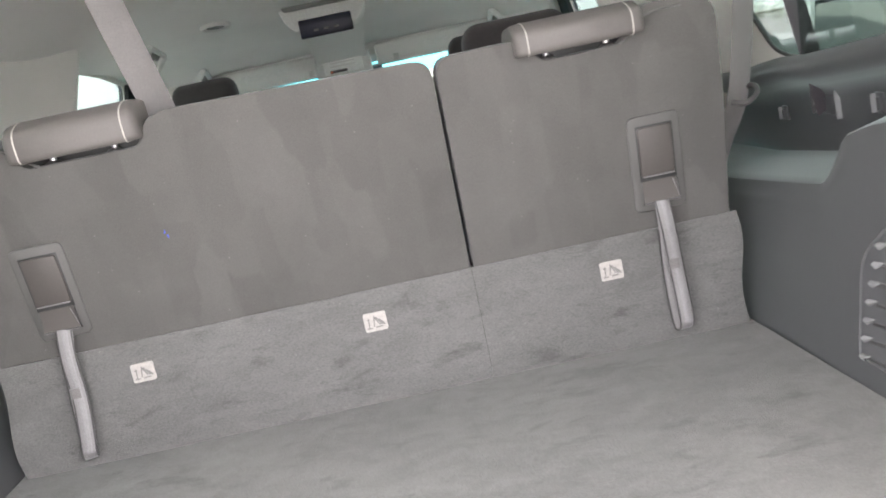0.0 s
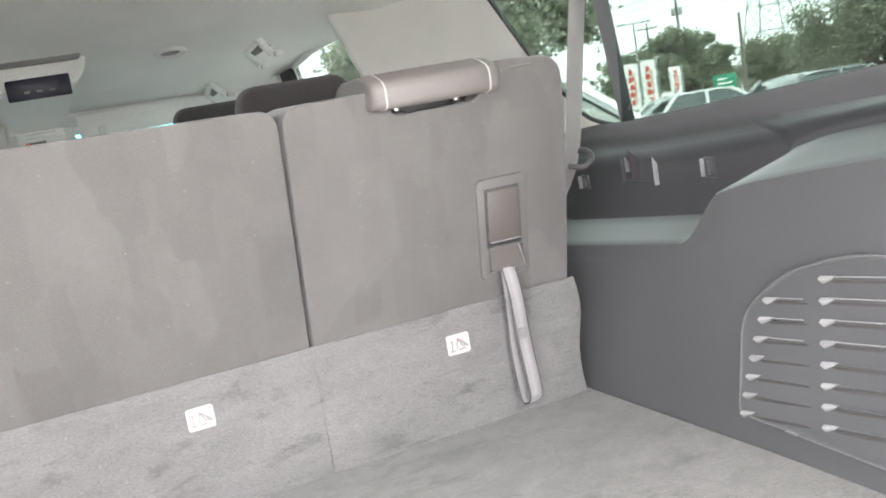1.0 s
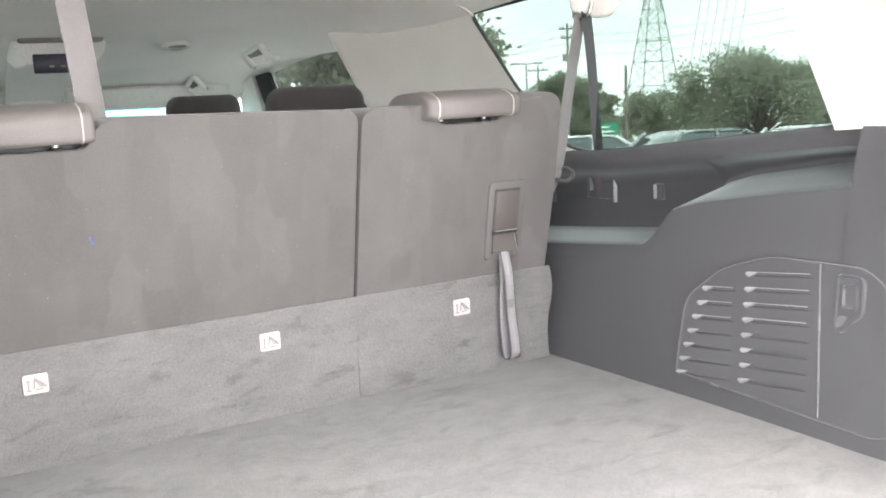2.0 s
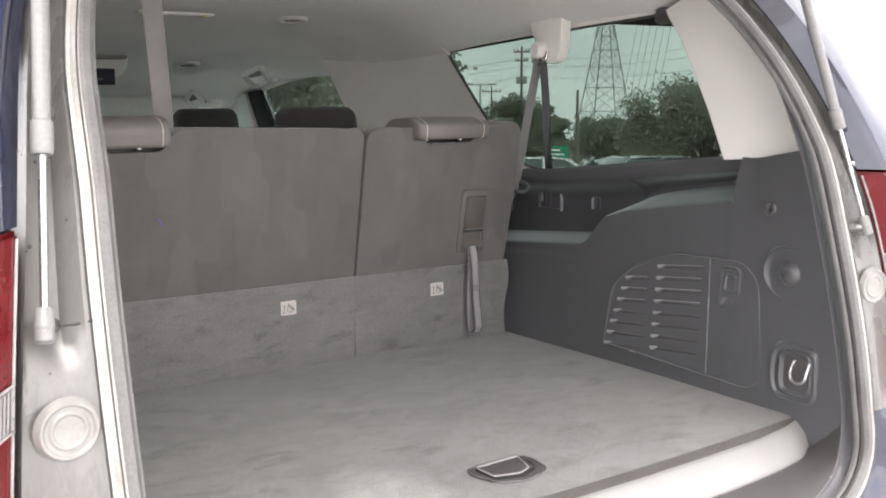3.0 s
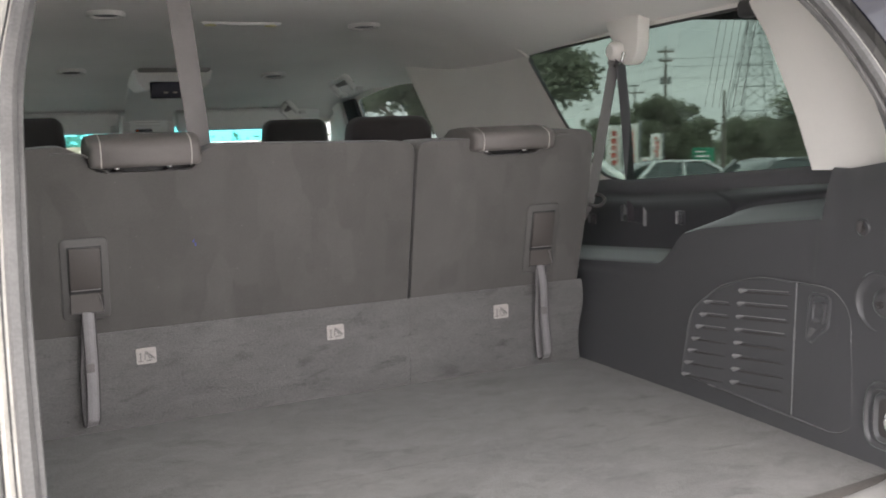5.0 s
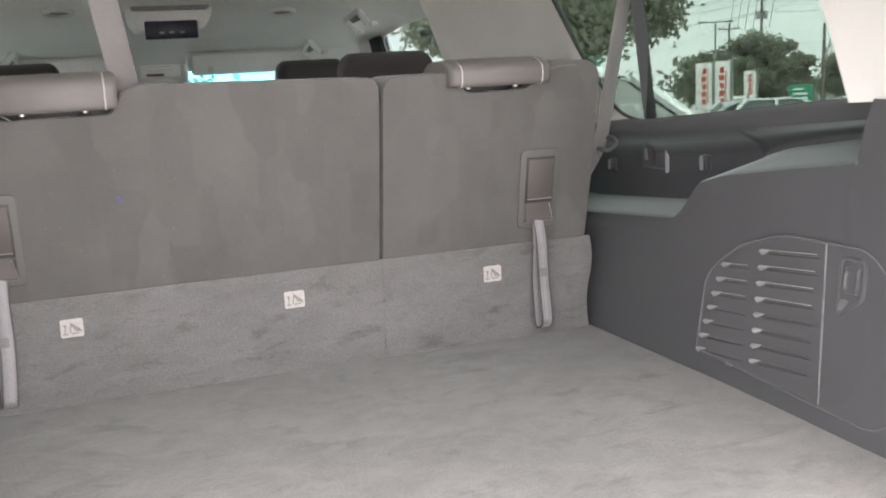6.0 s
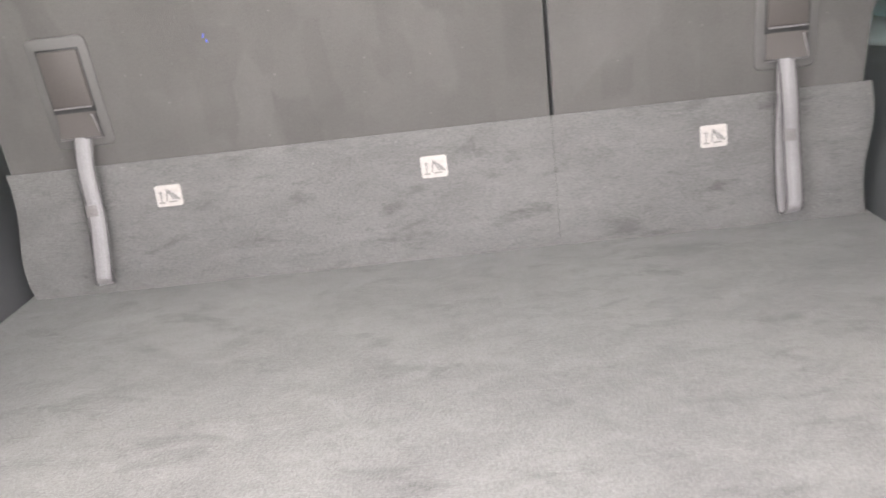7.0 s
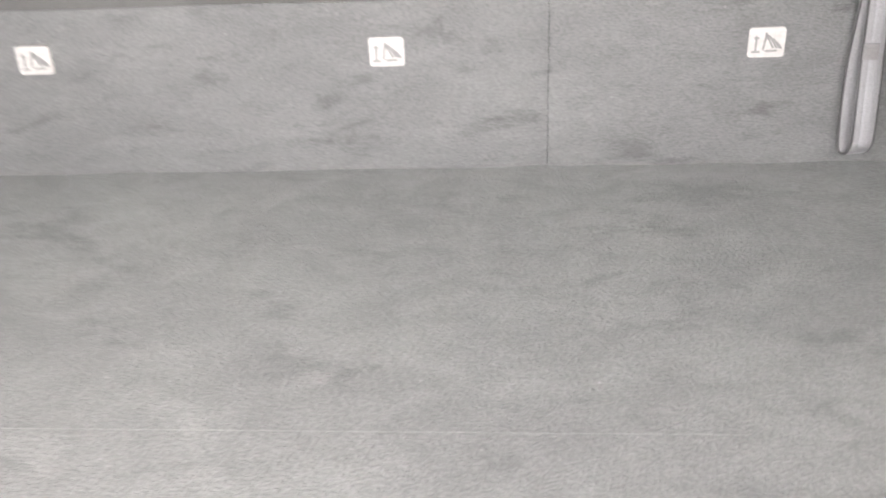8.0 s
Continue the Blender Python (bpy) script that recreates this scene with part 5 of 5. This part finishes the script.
for x in (-.375, .006, .397):
    sticker = thing("anchor_label", "small white child-seat anchor label on the carpet flap", "label", "anchor labels", at=(x, -.0135, 1.018))
    part("backing", prism(rounded([(-.0185, -.0155), (.0185, -.0155), (.0185, .0155), (-.0185, .0155)], .004), "y", -.0012, .004), WHITE, sticker)
    part("anchor_mark", merge(block(-.0118, -.0098, -.0022, -.001, -.009, .007), block(-.0148, -.0066, -.0022, -.001, -.0105, -.0085), block(-.0132, -.0082, -.0022, -.001, .004, .0058)), GREYINK, sticker)
    part("seat_mark", merge(*[shift(block(-.0010, .0010, -.0022, -.001, -h, h), pose(dx, 0, dz, 0, a, 0)) for dx, dz, h, a in ((-.002, .001, .009, 8), (.0025, .002, .009, -28), (.006, .001, .0080, -32), (.0098, -.001, .0062, -36), (.0125, -.003, .0045, -38), (.005, -.0088, .006, 88))]), GREYINK, sticker)

# middle belt from the roof
mid_belt = thing("centre_belt", "grey centre seat belt hanging from the headliner", "seat belt", "third-row belts")
part("webbing", ribbon(smooth_line([(-.243, .012, 1.36), (-.247, .0, 1.42), (-.267, -.041, 1.55), (-.2915, -.088, 1.715), (-.294, -.092, 1.73)], 5), (1, .5, 0), .05, .0025), BELT, mid_belt)
part("roof_slot", block(-.33, -.26, -.11, -.07, 1.724, 1.738, .004), BEIGE, mid_belt)

# ---------------------------------------------------------------- seats further forward
def front_seat(name, x0, x1, y, top, label, cat_group, wide=True):
    seat = thing(name, label, "seat", cat_group, at=((x0 + x1) / 2, y, 0))
    w = (x1 - x0) / 2
    bm = block(-w, w, -.05, .06, top - .17, top, .035, 4)
    for v in bm.verts:
        v.co.x *= 1 - .12 * max(0, (v.co.z - top + .10) / .10)
    part("headrest", bm, BLACKCLOTH, seat, "black cloth headrest")
    part("backrest", block(-w - .13, w + .13, -.07, .09, .70, top - .19, .05, 4), BLACKCLOTH, seat)
    for dx in (-.05, .05):
        part("headrest_post", tube([(dx, .0, top - .22), (dx, .0, top - .15)], .007, 8), CHROME, seat)
    part("cushion", block(-w - .13, w + .13, -.05, .50, .56, .74, .05, 3), BLACKCLOTH, seat)
    return seat


front_seat("second_row_seat", .272, .525, .62, 1.455, "dark second-row seat with a broad headrest", "second-row seats")
front_seat("second_row_seat", -.52, -.30, .62, 1.36, "dark second-row seat with a broad headrest", "second-row seats")
front_seat("front_seat", .305, .56, 1.62, 1.447, "black front passenger seat", "front seats")
front_seat("front_seat", -.58, -.36, 1.64, 1.475, "black cloth driver seat", "front seats")

# ---------------------------------------------------------------- outside
EYE0 = Vector((-.6, -1.9, 0))
FALL = math.tan(radians(3.45))


def ground_z(x, y):
    return -FALL * (.62 * x + .78 * y)


def out(az, d):
    """A place on the ground at a bearing (clockwise from +y) and distance."""
    x, y = EYE0.x + d * math.sin(radians(az)), EYE0.y + d * math.cos(radians(az))
    return Vector((x, y, ground_z(x, y)))


R = 900
ground = part("ground", sheet([[(x, y, ground_z(x, y)) for x in steps(-R, R, 12)] for y in steps(-R, R, 12)]), ASPHALT, None, kind="structure")
tagged(ground, "pale worn paving of a sloping parking lot", "ground")


def leaves(name, centres, count, size, mat, parent, rng, label=""):
    """A crown of many small leaf sprays round clump centres (x, y, z, radius)."""
    c = np.array(centres)
    pick = rng.integers(0, len(c), count)
    d = rng.normal(size=(count, 3))
    d /= np.linalg.norm(d, axis=1)[:, None]
    r = c[pick, 3] * rng.uniform(.25, 1.0, count) ** .6
    p = c[pick, :3] + d * r[:, None] * np.array([1, 1, .75]) + rng.normal(size=(count, 3)) * (c[pick, 3] * .28)[:, None]
    u = rng.normal(size=(count, 3))
    u /= np.linalg.norm(u, axis=1)[:, None]
    w = np.cross(u, rng.normal(size=(count, 3)))
    w /= np.linalg.norm(w, axis=1)[:, None]
    s = size * rng.uniform(.5, 1.3, count)[:, None]
    quad = np.stack([p - u * s, p + w * s * .6, p + u * s, p - w * s * .6], 1).reshape(-1, 3)
    me = bpy.data.meshes.new(name)
    me.from_pydata(quad.tolist(), [], np.arange(count * 4).reshape(-1, 4).tolist())
    me.materials.append(mat)
    ob = new(name, me)
    ob.parent = parent
    return tagged(ob, label=label)


def tree(at, height, spread, seed, trunk=.35, low=.25, count=5000, leaf=.28, label="broad green roadside tree in full leaf"):
    rng = np.random.default_rng(seed)
    t = thing("tree", label, "tree", "roadside trees", at=at)
    h0 = height * low
    limbs = [tube([(0, 0, -.3), (.1, 0, h0 * .5), (0, .1, h0), (.2, -.1, height * .6)], [trunk, trunk * .8, trunk * .7, trunk * .3], 8)]
    centres = []
    for i in range(44):
        a, rr = rng.uniform(0, 6.28), spread * rng.uniform(.15, .84)
        z = height * rng.uniform(low + .18, .86)
        rr *= math.sqrt(max(.1, 1 - ((z / height - .5) / .55) ** 2))
        q = (rr * math.cos(a), rr * math.sin(a), z)
        centres.append((*q, spread * rng.uniform(.10, .26)))
        limbs.append(tube([(0, 0, h0 * rng.uniform(.8, 1.1)), (q[0] * .4, q[1] * .4, (h0 + z) / 2), q], [trunk * .45, trunk * .3, .05], 6))
    part("trunk", merge(*limbs), BARK, t)
    leaves("crown", centres, count, leaf, LEAF, t, rng)
    return t


tree(out(25.6, 30), 11.0, 4.4, 3, .14, .10, 90000, .105)
for az, d, h, sp, sd in ((35.3, 85, 6.0, 3.1, 5), (37.8, 88, 7.6, 3.9, 6), (39.4, 95, 5.8, 2.7, 7), (42.6, 120, 6.6, 4.6, 8), (44.2, 125, 6.4, 5.5, 9), (48.5, 100, 9.0, 9.5, 10), (53.0, 110, 8.6, 8.0, 11), (57.5, 120, 9.8, 7.0, 12), (61.0, 125, 9.0, 7.0, 13), (65.0, 120, 9.5, 8.0, 14)):
    tree(out(az, d), h * .94 + d * .008, sp, sd, .35, .10, 46000 if sp > 7.5 else 26000, .17 if sp > 7.5 else .14)
rng = np.random.default_rng(77)
woods = tagged(thing("far_woods", "line of far trees behind the road", "trees", kind="stuff"), kind="stuff")
cl = []
for az in steps(-60, 100, 110):
    p = out(az + rng.uniform(-1, 1), rng.uniform(190, 240))
    for k in range(2):
        cl.append((p.x, p.y, p.z + rng.uniform(1, 6), rng.uniform(3, 6)))
leaves("foliage", cl, 16000, .9, LEAF, woods, rng)["kind"] = "stuff"

# transmission tower
def pylon(at, turn):
    t = thing("transmission_tower", "tall grey steel lattice transmission tower", "tower", at=at)
    t.rotation_euler = (0, 0, radians(turn))
    H = 36.0

    def half(z):
        return lerp([(0, 4.0), (7.5, 3.0), (22, .85), (H, .5)], z)

    levels = [0, 5, 9, 12.5, 15.5, 18, 20, 22, 24.5, 27, 29.5, 32, H]
    for sx in (1, -1):
        for sy in (1, -1):
            part("leg", tube([(sx * half(z), sy * half(z), z) for z in levels], .09, 5), GALV, t)
    for i, z in enumerate(levels[:-1]):
        z1 = levels[i + 1]
        bars = []
        for k in range(4):
            c0, c1 = [((1, 1), (1, -1)), ((1, -1), (-1, -1)), ((-1, -1), (-1, 1)), ((-1, 1), (1, 1))][k]
            a0, a1 = half(z), half(z1)
            bars += [tube([(c0[0] * a0, c0[1] * a0, z), (c1[0] * a1, c1[1] * a1, z1)], .045, 4), tube([(c1[0] * a0, c1[1] * a0, z), (c0[0] * a1, c0[1] * a1, z1)], .045, 4),
                     tube([(c0[0] * a1, c0[1] * a1, z1), (c1[0] * a1, c1[1] * a1, z1)], .045, 4)]
        part("bracing", merge(*bars), GALV, t)
    for z, w in ((22, 3.0), (27, 2.8), (32, 2.4)):
        part("cross_arm", merge(*[tube([(sx * half(z), sy * half(z), z + 1.6), (sx * w, 0, z + .2)], .09, 4) for sx in (1, -1) for sy in (1, -1)],
                                *[tube([(sx * half(z), sy * half(z), z), (sx * w, 0, z)], .09, 4) for sx in (1, -1) for sy in (1, -1)]), GALV, t)
        for sx in (1, -1):
            part("insulator", tube([(sx * w, 0, z), (sx * w, 0, z - 1.6)], .12, 6), GALV, t)
    return t


tower_at = out(42.8, 150)
tower = pylon(tower_at, 25)


def wire(a, b, sag, r, name="power_line"):
    a, b = Vector(a), Vector(b)
    pts = [a.lerp(b, u) - Vector((0, 0, sag * 4 * u * (1 - u))) for u in steps(0, 1, 16)]
    w = part(name, tube(pts, r, 4), RUBBER)
    return tagged(w, "thin dark overhead power line", "power line", "power lines")


for z, w in ((20.4, 3.0), (25.4, 2.8), (30.4, 2.4)):
    for sx in (1, -1):
        c = Matrix.Rotation(radians(25), 3, "Z") @ Vector((sx * w, 0, 0))
        wire(tower_at + c + Vector((0, 0, z)), out(56, 60) + c + Vector((0, 0, z + 6)), 2.0, .016)
        wire(tower_at + c + Vector((0, 0, z)), out(28, 330) + c + Vector((0, 0, z)), 6.0, .02)


def utility_pole(at, h, arms, label, transformer=False):
    p = thing("utility_pole", label, "pole", "utility poles", at=at)
    part("pole", tube([(0, 0, -.5), (0, 0, h * .5), (0, 0, h)], [.17, .14, .1], 8), POLEWOOD, p)
    for z, w in arms:
        part("crossarm", shift(block(-w, w, -.06, .06, z - .07, z + .07), pose(0, 0, 0, 0, 0, -35)), POLEWOOD, p)
        for u in (-.9, -.5, .5, .9):
            q = Matrix.Rotation(radians(-35), 3, "Z") @ Vector((u * w, 0, z + .07))
            part("insulator", tube([q, q + Vector((0, 0, .22))], .06, 6), GALV, p)
    if transformer:
        for dx in (-.45, .45):
            part("transformer", turned([(.0, 0), (.16, 0), (.18, .1), (.18, .62), (.13, .7), (0, .7)], 12, "z", (dx * .6, dx * -.4, h - 3.4)), GALV, p)
    return p


utility_pole(out(38.0, 92), 12.0, ((11.5, .75), (10.7, .6)), "wooden utility pole with cross-arms and transformers", True)
utility_pole(out(41.2, 80), 7.1, (), "bare wooden utility pole")
utility_pole(out(41.2, 150), 7.6, ((7.2, 1.2), (6.2, 1.2)), "far wooden utility pole with two cross-arms")
utility_pole(out(36.3, 120), 10.5, ((9.9, 1.2),), "wooden utility pole behind the trees")
for dz in (10.9, 10.2, 9.2):
    wire(out(38.0, 92) + Vector((0, 0, dz)), out(20, 140) + Vector((0, 0, dz + 1)), 1.0, .016)
    wire(out(38.0, 92) + Vector((0, 0, dz)), out(60, 70) + Vector((0, 0, dz + 1)), 1.2, .016)
lamp = thing("street_lamp", "grey parking lot lamp with two flat heads", "street lamp", at=out(35.6, 80))
part("mast", tube([(0, 0, -.3), (0, 0, 7.6)], [.1, .07], 8), GALV, lamp)
part("arm", tube([(-.9, .3, 7.6), (.9, -.3, 7.6)], .05, 6), GALV, lamp)
for u in (-1, 1):
    part("head", shift(block(-.35, .35, -.16, .16, -.06, .08, .03), pose(u * .95, -u * .3, 7.62, 0, 0, -18)), GALV, lamp)


def banner(az, d, w, z0, z1, label, bars=True, turn=0):
    p = out(az, d)
    b = thing("banner_sign", label, "sign", "roadside signs", at=p)
    b.rotation_euler = (0, 0, radians(-az + turn))
    part("board", block(-w / 2, w / 2, -.03, .03, z0, z1, .01), SIGNWHITE, b)
    part("post", tube([(w / 2 + .06, .0, -.2), (w / 2 + .06, .0, z1 + .1)], .05, 8), GALV, b)
    if bars:
        h = z1 - z0
        for i in range(5):
            zz = z0 + h * (.12 + .16 * i)
            part("text_bar", block(-w * (.10 + .05 * (i % 2)), w * .14, -.036, -.03, zz, zz + h * .11), SIGNRED, b)
        part("text_line", block(w * .2, w * .26, -.036, -.03, z0 + h * .15, z0 + h * .8), SIGNRED, b)
    return b


banner(35.1, 40, .62, 1.15, 2.95, "white vertical banner sign with red lettering")
banner(36.05, 40, .62, 1.15, 3.0, "white vertical banner sign with red lettering")
banner(36.9, 46, .7, .7, 1.7, "small white board with red lettering")
banner(37.5, 50, .55, 1.6, 2.9, "small white board with red lettering")
rs = thing("road_sign", "green road sign with white lines", "sign", at=out(40.1, 70))
rs.rotation_euler = (0, 0, radians(-40))
part("board", block(-.75, .75, -.03, .03, 1.3, 2.5, .01), SIGNGREEN, rs)
for z in (1.55, 1.85, 2.15):
    part("text_bar", block(-.5, .45 - .3 * (z > 2), -.036, -.03, z, z + .12), SIGNWHITE, rs)
part("post", tube([(0, .06, -.2), (0, .06, 2.5)], .05, 6), GALV, rs)


def parked_car(at, turn, paint, label, suv_like=False, h=0):
    """A parked car, its nose along +y."""
    c = thing("parked_car", label, "car", "parked cars", at=at)
    h = h or (1.72 if suv_like else 1.46)
    low = [(-2.2, .32), (-2.25, .62), (-2.15, .92), (-1.2, .98), (1.0, .96), (1.9, .86), (2.25, .68), (2.28, .35)]
    bm = prism(rounded(low, .12, 3), "x", -.9, .9, .09, 3)
    part("body", bm, paint, c)
    if suv_like:
        cab = [(-2.12, .9), (-1.95, h - .08), (-1.6, h), (.1, h), (.35, h - .05), (1.15, .92)]
    else:
        cab = [(-1.75, .9), (-1.15, h - .07), (-.7, h), (.0, h), (.3, h - .07), (1.2, .9)]
    bm = prism(rounded(cab, .1, 3), "x", -.8, .8, .06, 2)
    for v in bm.verts:
        v.co.x *= 1 - .2 * max(0, v.co.z - .9) / (h - .9)
    part("cabin", bm, CARGLASS, c, "dark glazed cabin")
    rf = [(cab[1][0] + .12, h - .045), (cab[2][0], h + .012), (cab[3][0], h + .012), (cab[4][0] - .02, h - .03)]
    bm = prism(rounded(rf, .05, 3), "x", -.68, .68, .03, 2)
    part("roof", bm, paint, c)
    for sx in (1, -1):
        for ya, yb in ((cab[1][0], cab[0][0] + .05), (-.35, -.42), (cab[4][0], cab[5][0] - .05)):
            part("pillar", tube([(sx * .665, ya, h - .03), (sx * .80, yb, .93)], .045, 6), paint, c)
        for wy in (-1.35, 1.38):
            wheel = part("wheel", turned([(.0, -.1), (.2, -.1), (.3, -.11), (.33, -.08), (.33, .08), (.3, .11), (.2, .1), (0, .1)], 20, "x", (sx * .83, wy, .33)), RUBBER, c)
            part("rim", turned([(.21, -.02), (.2, .035), (.05, .02), (0, .03)] if sx > 0 else [(.21, .02), (.2, -.035), (.05, -.02), (0, -.03)], 16, "x", (sx * .91, wy, .33)), STEEL, wheel)
        part("headlight", block(sx * .72 - .14, sx * .72 + .14, 2.02, 2.2, .66, .8, .04), CLEARLENS, c)
        part("tail_light", block(sx * .76 - .1, sx * .76 + .1, -2.28, -2.1, .7, .85, .03), RED, c)
    slope = math.atan(FALL)
    c.matrix_basis = Matrix.Translation(at) @ pose(0, 0, 0, -math.degrees(slope) * .78, math.degrees(slope) * .62, 0) @ pose(0, 0, 0, 0, 0, turn)
    return c


parked_car(out(29.8, 8.2), -120, WHITEPAINT, "white saloon parked close beside the vehicle", h=1.60)
parked_car(out(39.0, 26), -100, WHITEPAINT, "white car in the next parking row")
parked_car(out(45.5, 21), -100, GREYPAINT, "grey saloon in the next row")
parked_car(out(52, 21), -100, GREYPAINT, "grey saloon in the next row")
parked_car(out(59.5, 17), -30, BLACKPAINT, "black car parked beside the driveway")
parked_car(out(64, 22), -30, WHITEPAINT, "white car parked beside the driveway")

wall_far = thing("boundary_wall", "low grey concrete wall before the trees", "wall")
p0, p1 = out(41, 78), out(56, 70)
d = (p1 - p0)
ln = d.length
yaw = math.degrees(math.atan2(d.y, d.x))
part("wall_slab", shift(block(0, ln, -.1, .1, -1.0, 1.0, .02), Matrix.Translation(p0) @ pose(0, 0, 0, 0, 0, yaw)), CONCRETE, wall_far)
hedge = thing("hedge", "clipped yellow-green hedge beside the lot", "hedge", at=(0, 0, 0))
cl = []
for az in steps(55.5, 68, 24):
    p = out(az, 30)
    cl.append((p.x, p.y, p.z + .45, .5))
leaves("foliage", cl, 5000, .09, HEDGE, hedge, rng)
shop = thing("low_building", "white stucco building with a brown roof edge", "building", at=out(59.0, 62))
shop.rotation_euler = (0, 0, radians(-58))
part("wall_front", block(-5.2, 9, -.15, .15, -.5, 3.6), STUCCO, shop)
part("tower_wall", block(-3.2, .4, -.8, 3.0, -.5, 5.6), STUCCO, shop)
part("side_wall", block(-5.2, -4.9, .15, 8, -.5, 3.6), STUCCO, shop)
part("roof_edge", prism([(-.9, 2.9), (-.9, 3.1), (.3, 3.75), (8.2, 3.75), (8.2, 3.6), (.3, 3.5)], "x", -5.6, 9.2), ROOFTILE, shop)
for x in (-4.2, 1.6, 3.8, 6.0):
    w = part("window", block(x - .7, x + .7, -.19, -.13, .7, 2.2), CARGLASS, shop)
    part("window_frame", merge(block(x - .76, x + .76, -.2, -.12, 2.2, 2.28), block(x - .76, x + .76, -.2, -.12, .62, .7), block(x - .76, x - .7, -.2, -.12, .7, 2.2), block(x + .7, x + .76, -.2, -.12, .7, 2.2)), GALV, w)
